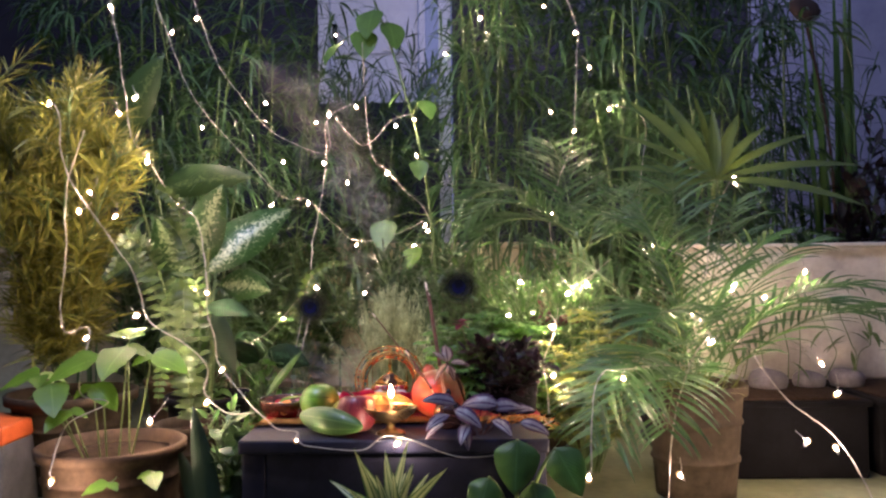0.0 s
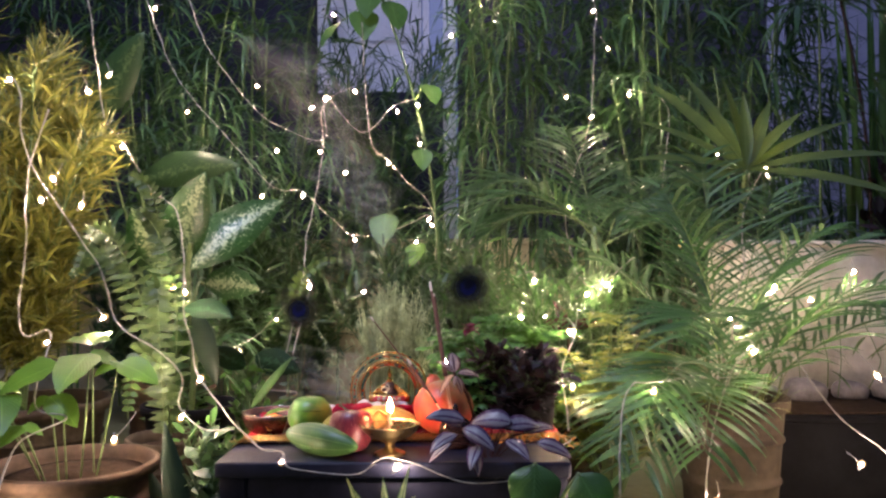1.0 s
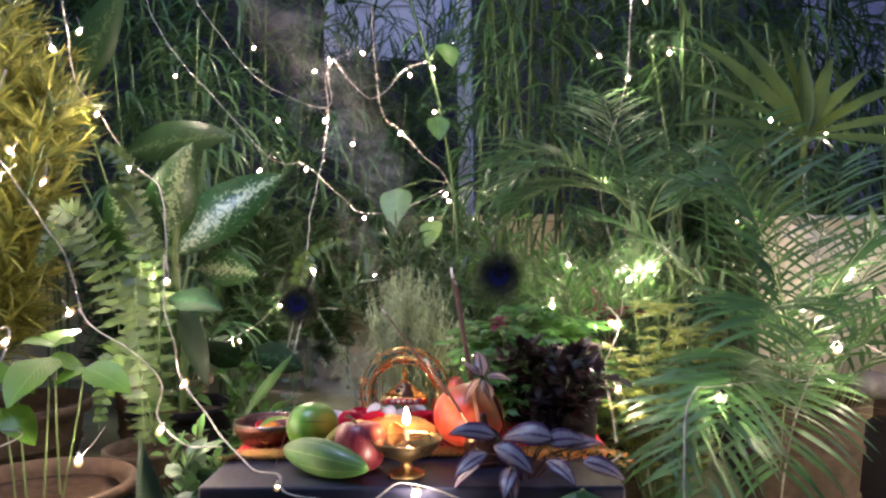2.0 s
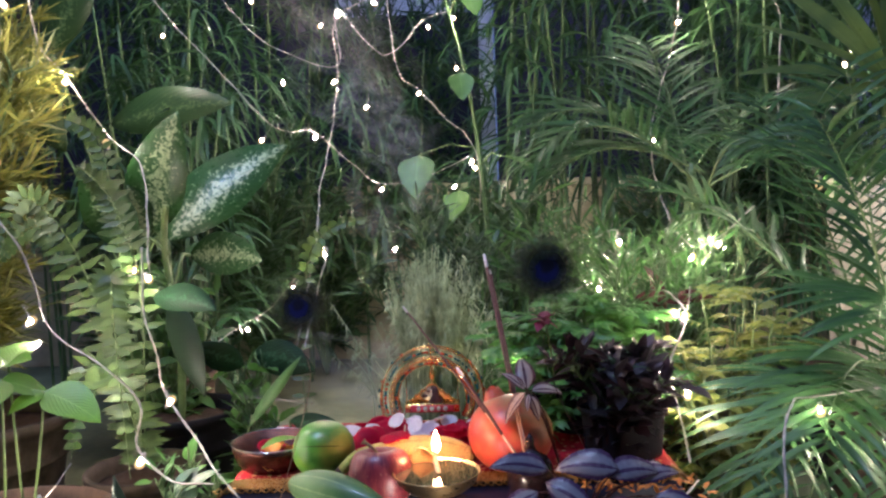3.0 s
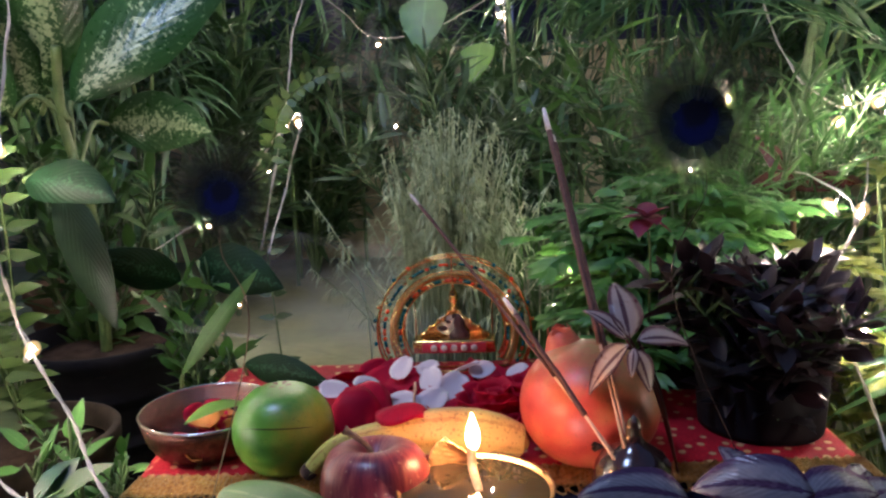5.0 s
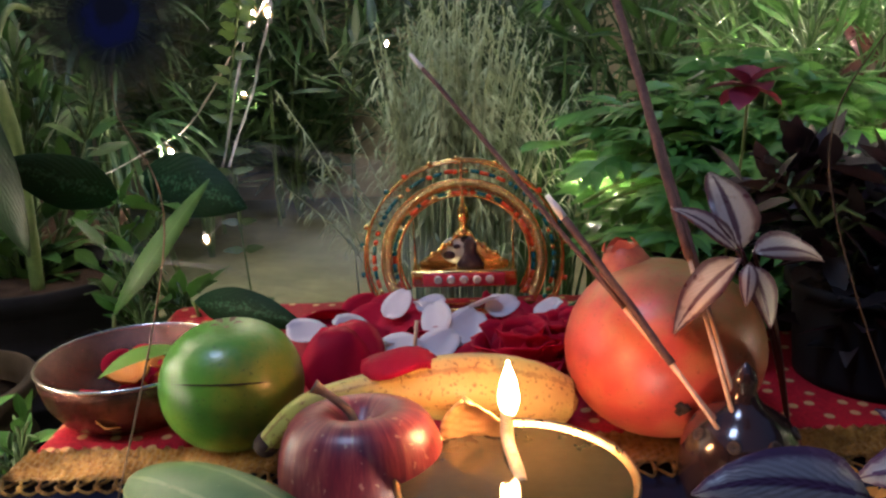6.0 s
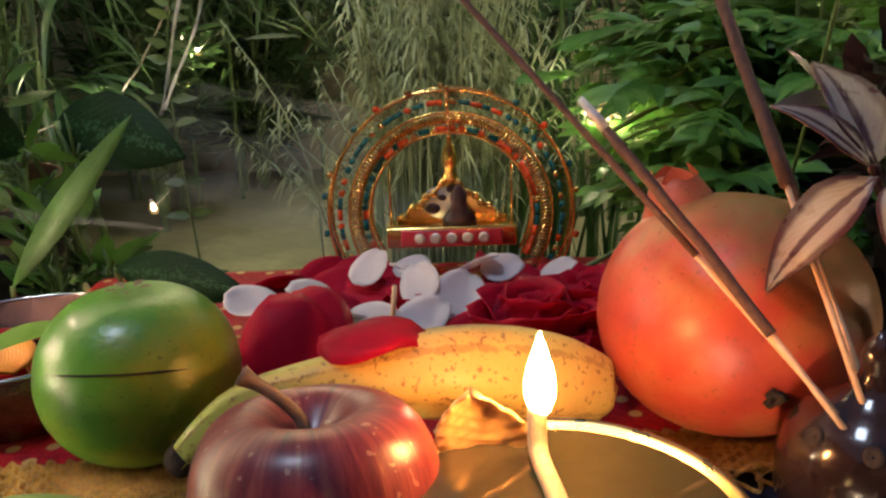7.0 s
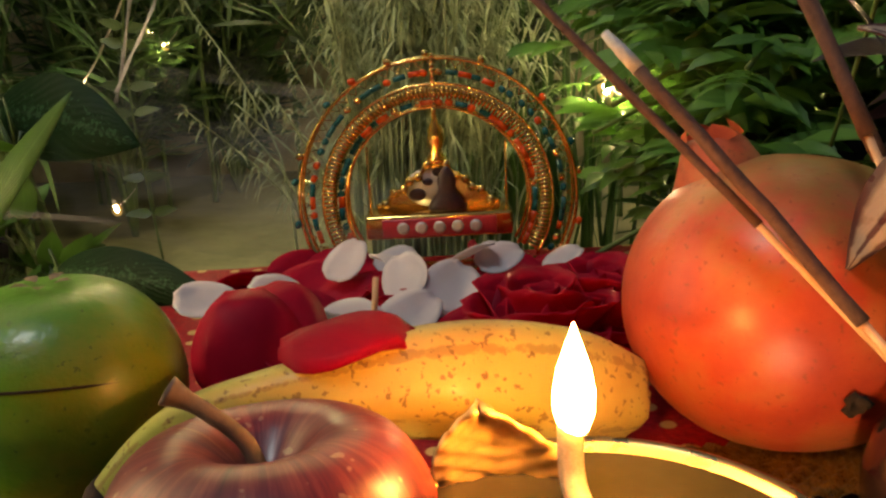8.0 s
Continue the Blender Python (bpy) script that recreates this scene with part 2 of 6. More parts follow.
l_mix, l_clear, l_glow = lt.nodes.new("ShaderNodeMixShader"), lt.nodes.new("ShaderNodeBsdfTransparent"), node(lt, "ShaderNodeEmission", Color=(1.0, 0.66, 0.20, 1), Strength=2.6)
l_mix.inputs[0].default_value = 0.14
lt.links.new(l_clear.outputs[0], l_mix.inputs[1])
lt.links.new(l_glow.outputs[0], l_mix.inputs[2])
lt.links.new(l_mix.outputs[0], lo_.inputs[0])
FLAME = glowing("flame", (1.0, 0.41, 0.10), FLAME_GLOW)
WICK = plain("cotton_wick", (0.5, 0.38, 0.2), (0.75, 0.6, 0.35), rough=0.9, scale=300)
ORANGE_PETAL = leafy("marigold_petal", (0.45, 0.13, 0.01), (0.75, 0.30, 0.03), rough=0.6, vein=0.0)


def apple_skin():
    m, t, p, _ = nodes_of("apple_skin")
    sep = t.nodes.new("ShaderNodeSeparateXYZ")
    t.links.new(coords(t), sep.inputs[0])
    ang = mathed(t, "ARCTAN2", sep.outputs[1], sep.outputs[0])
    cmb = t.nodes.new("ShaderNodeCombineXYZ")
    t.links.new(mathed(t, "MULTIPLY", ang, 3.0), cmb.inputs[0])
    t.links.new(mathed(t, "MULTIPLY", sep.outputs[2], 12.0), cmb.inputs[1])
    streak = noise_of(t, 2.2, 6.0, cmb.outputs[0], 0.7)
    col = ramp(t, streak, [(0.28, (0.06, 0.008, 0.020)), (0.48, (0.15, 0.018, 0.030)), (0.60, (0.23, 0.05, 0.045)), (0.70, (0.30, 0.17, 0.08)), (0.84, (0.34, 0.30, 0.12))])
    spots = ramp(t, noise_of(t, 260.0, 1.0), [(0.70, (0, 0, 0)), (0.74, (1, 1, 1))])
    col = mixed(t, mathed(t, "MULTIPLY", spots, 0.35), col, (0.55, 0.40, 0.25))
    t.links.new(col, p.inputs["Base Color"])
    p.inputs["Roughness"].default_value = 0.36
    p.inputs["Coat Weight"].default_value = 0.08
    p.inputs["Subsurface Weight"].default_value = 0.05
    p.inputs["Subsurface Radius"].default_value = (0.006, 0.002, 0.001)
    bumped(t, p, noise_of(t, 120.0), 0.04)
    return m


def fruit_skin(name, stops, scale, rough, speck, speck_at=0.7, coat=0.15, bump=0.12, flank=None, neck=None, lines=None):
    """Mottled skin; flank tints one side (way, from, to, colour), neck one end, lines run lengthwise."""
    m, t, p, _ = nodes_of(name)
    col = ramp(t, noise_of(t, scale, 5.0), stops)
    mottle = mathed(t, "SUBTRACT", noise_of(t, scale * 3.5, 4.0, rough=0.7), 0.5)
    if flank:
        way, lo, hi, tint = flank
        dot = t.nodes.new("ShaderNodeVectorMath")
        dot.operation = "DOT_PRODUCT"
        dot.inputs[1].default_value = way
        t.links.new(coords(t), dot.inputs[0])
        side = mathed(t, "ADD", mathed(t, "MULTIPLY", mathed(t, "SUBTRACT", dot.outputs["Value"], lo), 1 / (hi - lo)), mathed(t, "MULTIPLY", mottle, 1.3))
        col = mixed(t, ramp(t, side, [(0.0, (0, 0, 0)), (1.0, (1, 1, 1))]), col, tint)
    if neck or lines:
        sep = t.nodes.new("ShaderNodeSeparateXYZ")
        t.links.new(t.nodes.new("ShaderNodeUVMap").outputs[0], sep.inputs[0])
    if neck:
        end = mathed(t, "ADD", sep.outputs[1], mathed(t, "MULTIPLY", mottle, 0.25))
        col = mixed(t, ramp(t, end, [(0.16, (1, 1, 1)), (0.50, (0, 0, 0))]), col, neck)
        ridge = mathed(t, "ADD", mathed(t, "SINE", mathed(t, "MULTIPLY", sep.outputs[0], 31.42)), mathed(t, "MULTIPLY", mottle, 1.0))
        col = mixed(t, mathed(t, "MULTIPLY", ramp(t, ridge, [(0.93, (0, 0, 0)), (1.0, (1, 1, 1))]), 0.5), col, (0.22, 0.11, 0.03))
    if lines:
        count, tint = lines
        wave_ = mathed(t, "ADD", mathed(t, "SINE", mathed(t, "MULTIPLY", sep.outputs[0], 6.2832 * count)), mathed(t, "MULTIPLY", mottle, 0.5))
        col = mixed(t, mathed(t, "MULTIPLY", ramp(t, wave_, [(0.86, (0, 0, 0)), (0.98, (1, 1, 1))]), 0.42), col, tint)
    s = ramp(t, noise_of(t, 330.0, 2.0), [(speck_at, (0, 0, 0)), (speck_at + 0.04, (1, 1, 1))])
    col = mixed(t, mathed(t, "MULTIPLY", s, 0.6), col, speck)
    t.links.new(col, p.inputs["Base Color"])
    p.inputs["Roughness"].default_value = rough
    p.inputs["Coat Weight"].default_value = coat
    p.inputs["Subsurface Weight"].default_value = 0.06
    p.inputs["Subsurface Radius"].default_value = (0.006, 0.004, 0.002)
    bumped(t, p, noise_of(t, 240.0, 3.0), bump, 0.001)
    return m


APPLE = apple_skin()
# Guava's flank tint holds its own yellow plus some painted flame light.
GUAVA = fruit_skin("guava_skin", [(0.3, (0.040, 0.165, 0.012)), (0.55, (0.08, 0.245, 0.018)), (0.75, (0.17, 0.28, 0.022))], 14, 0.33, (0.05, 0.09, 0.02), 0.66, bump=0.4, flank=((0.85, -0.3, -0.25), 0.005, 0.065, (0.30, 0.26, 0.028)))
BANANA = fruit_skin("banana_skin", [(0.25, (0.50, 0.27, 0.06)), (0.5, (0.62, 0.42, 0.10)), (0.8, (0.50, 0.47, 0.12))], 22, 0.5, (0.12, 0.05, 0.015), 0.605, neck=(0.36, 0.40, 0.07))
POMEGRANATE = fruit_skin("pomegranate_skin", [(0.30, (0.34, 0.032, 0.020)), (0.46, (0.46, 0.065, 0.028)), (0.60, (0.47, 0.12, 0.040)), (0.76, (0.34, 0.17, 0.05))], 26, 0.42, (0.22, 0.05, 0.02), 0.645, coat=0.05, bump=0.25, flank=((0.45, 0.1, 0.88), 0.008, 0.065, (0.22, 0.15, 0.035)))
CROWN = fruit_skin("crown_skin", [(0.30, (0.30, 0.05, 0.025)), (0.5, (0.38, 0.085, 0.035)), (0.75, (0.34, 0.14, 0.05))], 60, 0.5, (0.20, 0.06, 0.03), 0.62, coat=0.0)
MANGO = fruit_skin("mango_skin", [(0.3, (0.026, 0.095, 0.016)), (0.6, (0.06, 0.16, 0.028)), (0.8, (0.14, 0.20, 0.04))], 18, 0.5, (0.20, 0.30, 0.10), 0.70, lines=(9, (0.22, 0.34, 0.11)))
SCAR = plain("fruit_scar", (0.012, 0.006, 0.004), (0.04, 0.02, 0.012), rough=0.9, scale=300, bump=0.6)


def cloth_red():
    m, t, p, _ = nodes_of("red_cloth")
    base = ramp(t, noise_of(t, 400.0, 2.0), [(0.3, (0.20, 0.005, 0.010)), (0.7, (0.36, 0.010, 0.018))])
    vor = node(t, "ShaderNodeTexVoronoi", Scale=52.0, Randomness=0.55)
    vor.voronoi_dimensions = "2D"
    t.links.new(coords(t), vor.inputs["Vector"])
    dots = ramp(t, vor.outputs["Distance"], [(0.15, (1, 1, 1)), (0.20, (0, 0, 0))])
    t.links.new(mixed(t, dots, base, (0.55, 0.37, 0.16)), p.inputs["Base Color"])
    t.links.new(mathed(t, "MULTIPLY", dots, 0.7), p.inputs["Metallic"])
    p.inputs["Roughness"].default_value = 0.6
    p.inputs["Specular IOR Level"].default_value = 0.15
    bumped(t, p, noise_of(t, 900.0, 2.0), 0.35, 0.001)
    return m


CLOTH = cloth_red()
LACE = plain("gold_lace", (0.20, 0.085, 0.022), (0.62, 0.38, 0.12), rough=0.3, scale=220, metal=0.85, bump=1.0, distance=0.006)

# ---- building tools ----
rng = random.Random(7)


class Geo:
    """Verts, faces and a leaf grid (u across, v along) gathered for one mesh."""

    def __init__(self):
        self.v, self.f, self.uv = [], [], []

    def blade(self, base, way, length, width, droop=0.3, n=6, fold=0.12, twist=0.0, peak=0.4, tip=0.0, up=(0, 0, 1), wave=0.0):
        """A leaf that grows from base along way, bends down by droop, folded along its midrib."""
        d, p = Vector(way).normalized(), Vector(base)
        upv = Vector(up)
        side = d.cross(upv)
        if side.length < 1e-3:
            side = d.cross(Vector((0.3, 1, 0)))
        side.normalize()
        side = Matrix.Rotation(twist, 3, d) @ side
        step, s0 = length / n, len(self.v)
        for i in range(n + 1):
            v = i / n
            if v < peak:
                w = math.sin(v / peak * math.pi / 2) ** 0.8
            else:
                w = math.cos((v - peak) / (1 - peak) * math.pi / 2) ** 0.85
            w = max(w, 0.03, tip * (v > 0.97)) * width / 2
            nrm = side.cross(d)
            lift = nrm * (fold * w * 2)
            ripple = nrm * (wave * width * math.sin(v * 17 + s0))
            self.v += [p - side * w + lift + ripple, p, p + side * w + lift - ripple]
            self.uv += [(0, v), (0.5, v), (1, v)]
            d = (d + Vector((0, 0, -droop * (0.4 + v)))/n).normalized()
            side = (side - d * side.dot(d)).normalized()
            p = p + d * step
        for i in range(n):
            a = s0 + 3 * i
            self.f += [(a, a + 1, a + 4, a + 3), (a + 1, a + 2, a + 5, a + 4)]
        return p

    def cup(self, base, way, size, wide=0.9, hollow=0.3, roll=0.0, lip=0.25, nu=6, nv=8):
        """A round hollow flower petal that grows from base along way."""
        d, p = Vector(way).normalized(), Vector(base)
        side = d.cross(Vector((0, 0, 1)))
        if side.length < 1e-3:
            side = Vector((1, 0, 0))
        side = Matrix.Rotation(roll, 3, d) @ side.normalized()
        nrm, s0 = side.cross(d), len(self.v)
        for i in range(nv + 1):
            v = i / nv
            w = wide / 2 * math.sin(math.pi * (0.05 + 0.90 * v ** 0.8)) ** 0.6
            for j in range(nu + 1):
                u = j / nu * 2 - 1
                h = hollow * ((u * w) ** 2 * 2.2 + (v - 0.5) ** 2) - lip * max(0.0, v - 0.7) ** 2 * 3 + 0.02 * math.sin(u * 4 + v * 6 + s0)
                self.v.append(p + (d * v + side * (u * w) + nrm * h) * size)
                self.uv.append((j / nu, v))
        for i in range(nv):
            for j in range(nu):
                q = s0 + i * (nu + 1) + j
                self.f.append((q, q + 1, q + nu + 2, q + nu + 1))

    def tube(self, pts, radii, sides=6):
        pts = [Vector(p) for p in pts]
        if not hasattr(radii, "__len__"):
            radii = [radii] * len(pts)
        s0 = len(self.v)
        x = Vector((1, 0, 0))
        for i, p in enumerate(pts):
            d = (pts[min(i + 1, len(pts) - 1)] - pts[max(i - 1, 0)]).normalized()
            if abs(d.dot(x)) > 0.95:
                x = Vector((0, 1, 0)) if abs(d.y) < 0.9 else Vector((0, 0, 1))
            x = (x - d * d.dot(x)).normalized()
            y = d.cross(x)
            for k in range(sides):
                a = 2 * math.pi * k / sides
                self.v.append(p + (x * math.cos(a) + y * math.sin(a)) * radii[i])
                self.uv.append((k / sides, i / max(1, len(pts) - 1)))
        for i in range(len(pts) - 1):
            for k in range(sides):
                a, b = s0 + i * sides + k, s0 + i * sides + (k + 1) % sides
                self.f.append((a, b, b + sides, a + sides))
        self.f.append(tuple(s0 + k for k in reversed(range(sides))))
        e = s0 + (len(pts) - 1) * sides
        self.f.append(tuple(e + k for k in range(sides)))

    def lathe(self, profile, sides=40, squash=(1, 1), centre=(0, 0, 0), wobble=None):
        """A turned body from (radius, height) pairs."""
        s0, c = len(self.v), Vector(centre)
        for i, (r, z) in enumerate(profile):
            for k in range(sides):
                a = 2 * math.pi * k / sides
                rr = r * (wobble(a, i / (len(profile) - 1)) if wobble else 1)
                self.v.append(c + Vector((rr * math.cos(a) * squash[0], rr * math.sin(a) * squash[1], z)))
                self.uv.append((k / sides, i / (len(profile) - 1)))
        for i in range(len(profile) - 1):
            for k in range(sides):
                a, b = s0 + i * sides + k, s0 + i * sides + (k + 1) % sides
                self.f.append((a, b, b + sides, a + sides))
        if profile[0][0] > 1e-5:
            self.f.append(tuple(s0 + k for k in reversed(range(sides))))
        if profile[-1][0] > 1e-5:
            e = s0 + (len(profile) - 1) * sides
            self.f.append(tuple(e + k for k in range(sides)))

    def box(self, lo, hi, bevel=0.0):
        bm = bmesh.new()
        bmesh.ops.create_cube(bm, size=1)
        lo, hi = Vector(lo), Vector(hi)
        for v in bm.verts:
            v.co = Vector([(lo[i] + hi[i]) / 2 + v.co[i] * (hi[i] - lo[i]) for i in range(3)])
        if bevel:
            bmesh.ops.bevel(bm, geom=bm.edges[:], offset=bevel, segments=2, affect="EDGES", profile=0.6)
        s0 = len(self.v)
        bm.verts.ensure_lookup_table()
        self.v += [v.co.copy() for v in bm.verts]
        self.uv += [(0.5, 0.5)] * len(bm.verts)
        self.f += [tuple(s0 + v.index for v in f.verts) for f in bm.faces]
        bm.free()

    def mesh(self, name, material, smooth=True):
        me = bpy.data.meshes.new(name)
        me.from_pydata([tuple(v) for v in self.v], [], self.f)
        layer = me.uv_layers.new(name="leaf")
        idx = np.zeros(len(me.loops), dtype=np.int32)
        me.loops.foreach_get("vertex_index", idx)
        layer.data.foreach_set("uv", np.array(self.uv, dtype=np.float32)[idx].ravel())
        me.polygons.foreach_set("use_smooth", [smooth] * len(me.polygons))
        me.materials.append(material)
        me.update()
        return me


def thing(name, place, label, category, group="", kind=""):
    ob = new(name)
    ob.empty_display_size = 0.02
    ob.location = place
    return tagged(ob, label, category, group, kind)


def part(name, geo, material, parent, label="", smooth=True, kind=""):
    """One mesh under a thing or a part; its geometry is given in the parent's own space."""
    ob = new(name, geo.mesh(name, material, smooth))
    ob.parent = parent
    if label:
        ob["label"] = label
    if kind:
        ob["kind"] = kind
    return ob


def solid(name, geo, material, label, category, kind="", place=(0, 0, 0), smooth=False, group=""):
    ob = new(name, geo.mesh(name, material, smooth))
    ob.location = place
    return tagged(ob, label, category, group, kind)


def spline(pts, n=6):
    """A smooth line through points."""
    pts = [Vector(p) for p in pts]
    out = []
    for i in range(len(pts) - 1):
        a, b, c, d = pts[max(i - 1, 0)], pts[i], pts[i + 1], pts[min(i + 2, len(pts) - 1)]
        for k in range(n):
            s = k / n
            out.append(0.5 * ((2 * b) + (c - a) * s + (2 * a - 5 * b + 4 * c - d) * s * s + (3 * b - a - 3 * c + d) * s ** 3))
    out.append(pts[-1])
    return out


def turned(yaw, pitch):
    """A way by compass angle (0: +x, 90: +y) and climb, in degrees."""
    a, b = radians(yaw), radians(pitch)
    return Vector((math.cos(a) * math.cos(b), math.sin(a) * math.cos(b), math.sin(b)))


def smoke_stuff():
    m, t, p, out = nodes_of("smoke")
    uv = t.nodes.new("ShaderNodeUVMap").outputs[0]
    sep = t.nodes.new("ShaderNodeSeparateXYZ")
    t.links.new(uv, sep.inputs[0])
    edge = mathed(t, "MULTIPLY", mathed(t, "MULTIPLY", sep.outputs[0], mathed(t, "SUBTRACT", 1.0, sep.outputs[0])), 4.0)
    ends = mathed(t, "MULTIPLY", mathed(t, "MULTIPLY", sep.outputs[1], mathed(t, "SUBTRACT", 1.0, sep.outputs[1])), 4.0)
    wisp = ramp(t, noise_of(t, 11.0, 6.0, rough=0.65), [(0.42, (0, 0, 0)), (0.72, (1, 1, 1))])
    thick = mathed(t, "MULTIPLY", mathed(t, "MULTIPLY", mathed(t, "MULTIPLY", edge, ends), wisp), SMOKE)
    tl = t.nodes.new("ShaderNodeBsdfTranslucent")
    tl.inputs[0].default_value = (0.8, 0.82, 0.85, 1)
    df = t.nodes.new("ShaderNodeBsdfDiffuse")
    df.inputs[0].default_value = (0.8, 0.82, 0.85, 1)
    half = t.nodes.new("ShaderNodeMixShader")
    t.links.new(df.outputs[0], half.inputs[1])
    t.links.new(tl.outputs[0], half.inputs[2])
    t.links.new(half.outputs[0], out.inputs[0])
    return sheer(m, mathed(t, "SUBTRACT", 1.0, thick))


SMOKE_STUFF = smoke_stuff()

# ---- setting ----
def slab(name, lo, hi, material, label, category, bevel=0.004):
    g = Geo()
    g.box(lo, hi, bevel)
    return solid(name, g, material, label, category, "structure")


slab("ground", (-6, -3, -0.1), (6, 9, 0), FLOOR, "dark worn stone floor of the garden terrace", "floor")
slab("wall_low", (-4.5, 3.95, 0), (4.5, 4.10, 0.67), WALL_CREAM, "low cream plastered parapet wall behind the plants", "wall")
slab("wall_cap", (-4.5, 3.93, 0.672), (4.5, 4.12, 0.70), WALL_CREAM, "cream plastered coping on the low wall", "trim")
# house wall behind: unlit part coloured dark, then a paler bay, a door between
slab("wall_back_left", (-5.0, 5.30, 0), (-0.84, 5.5, 3.6), WALL_SHADED, "bluish house wall, its night shade put into the colour", "wall")
slab("wall_back_middle", (0.06, 5.30, 0), (2.0, 5.5, 3.6), WALL_SHADED, "bluish house wall, its night shade put into the colour", "wall")
slab("wall_back_right", (2.0, 5.24, 0), (5.0, 5.5, 3.6), WALL_BLUE, "pale grey blue plastered house wall", "wall")
slab("wall_above_door", (-0.84, 5.32, 2.95), (0.06, 5.5, 3.6), WALL_SHADED, "dark wall strip over the door", "wall")
# Dark slab added to hide the shutter's lower part, dim behind plants.
slab("wall_below_window", (-0.84, 5.28, 0), (-0.03, 5.32, 1.66), WALL_SHADED, "dark slab added over the lower part of the shutter", "wall")
# Unseen dark walls, added to close the space at the sides and behind.
slab("wall_left", (-3.4, -2.0, 0), (-3.2, 5.3, 3.2), WALL_SHADED, "unseen dark side wall added to close the terrace", "wall")
slab("wall_right", (3.6, -2.0, 0), (3.8, 5.3, 3.2), WALL_SHADED, "unseen dark side wall added to close the terrace", "wall")
slab("wall_front", (-3.4, -2.2, 0), (3.8, -2.0, 3.2), WALL_SHADED, "unseen dark wall added behind the camera", "wall")

door = thing("window_1", (-0.39, 5.36, 0), "white window shutter and frame, seen behind foliage", "window", kind="structure")
for name, lo, hi in (("shutter", (-0.36, 0, 0.02), (0.22, 0.04, 2.9)), ("jamb", (-0.44, -0.03, 0), (-0.37, 0.06, 2.94)),
                     ("jamb", (0.36, -0.03, 0), (0.44, 0.06, 2.94)), ("jamb", (0.23, -0.02, 0), (0.27, 0.06, 2.94)), ("lintel", (-0.44, -0.03, 2.9), (0.44, 0.06, 2.945))):
    g = Geo()
    g.box(lo, hi, 0.004)
    part(name, g, PAINT, door, smooth=False)
for z in (0.2, 1.1, 2.0):
    g = Geo()
    g.box((-0.28, -0.015, z), (0.14, -0.001, z + 0.78), 0.006)
    part("panel", g, PAINT, door, smooth=False)
g = Geo()
g.box((-0.345, -0.03, 2.02), (-0.315, -0.001, 2.2), 0.004)
part("latch", g, BLACK, door, "dark metal latch plate", smooth=False)

# ---- strings of lights ----
def bulb_geo():
    g = Geo()
    g.lathe([(0.0001, -0.0056), (0.0014, -0.0052), (0.0022, -0.0038), (0.0023, -0.002), (0.0020, 0.0), (0.0015, 0.002), (0.0001, 0.003)], 10)
    return g


BULB_MESH = bulb_geo().mesh("bulb", LED)
cap = Geo()
cap.lathe([(0.003, 0.003), (0.003, 0.010), (0.0012, 0.013)], 8)
CAP_MESH = cap.mesh("socket", CORD)
# Shell around the bulb that stands in for its bloom.
halo = Geo()
halo.lathe([(0.0001, -0.0125), (0.0040, -0.0112), (0.0066, -0.0070), (0.0068, -0.002), (0.0052, 0.003), (0.003, 0.006)], 14)
HALO_MESH = halo.mesh("halo", HALO)


def light_string(pts, label):
    """A twisted pale cord that runs from point to point; "b" points carry a bulb on a short lead."""
    top = thing("string_light", pts[0][1:], label, "string lights", "strings of lights among the plants")
    o = Vector(pts[0][1:])
    line, bulbs = [], []
    for c, *p in pts:
        p = Vector(p) - o
        if c == "b":
            bulbs.append((p, p + Vector((rng.uniform(-0.012, 0.012), 0.006, 0.018))))
            line.append(bulbs[-1][1])
        elif c == "l":
            bulbs.append((p, p + Vector((rng.uniform(-0.03, 0.03), 0.03, rng.uniform(0.02, 0.05)))))
        else:
            line.append(p)
    smooth = spline(line, 10)
    g = Geo()
    for phase in (0, math.pi):
        tw = [p + Vector((math.cos(i * 1.1 + phase), math.sin(i * 1.1 + phase), 0)) * 0.0010 + noise.noise_vector(p * 14) * 0.005 for i, p in enumerate(smooth)]
        g.tube(tw, 0.0011, 5)
    part("cord", g, CORD, top)
    for p, at in bulbs:
        g = Geo()
        g.tube([p, p.lerp(at, 0.5) + Vector((0.003, 0, 0)), at], 0.0008, 4)
        part("lead", g, CORD, top)
        holder = new("bulb", BULB_MESH)
        holder.parent = top
        tilt = Euler((rng.uniform(-0.9, 0.9), rng.uniform(-0.9, 0.9), 0)) if rng.random() < 0.5 else Euler((math.pi + rng.uniform(-0.9, 0.9), rng.uniform(-0.9, 0.9), 0))
        holder.matrix_basis = Matrix.LocRotScale(p, tilt, None)
        s = new("socket", CAP_MESH)
        s.parent = holder
        s = new("halo", HALO_MESH)
        s.parent = holder
    return top


STRING_LABEL = "warm white fairy lights on a pale twisted cord, lit"
light_string([ ("p", -0.875, 2.200, 1.372), ("b", -0.875, 2.200, 1.321), ("p", -0.856, 2.200, 1.245), ("p", -0.839, 2.200, 1.104), ("l", -0.805, 2.200, 1.068), ("p", -0.818, 2.200, 0.970), ("b", -0.779, 2.220, 0.892), ("p", -0.738, 2.250, 0.817), ("b", -0.732, 2.270, 0.772), ("p", -0.634, 2.200, 0.718), ("l", -0.594, 2.050, 0.540), ("b", -0.548, 2.000, 0.533)], STRING_LABEL)
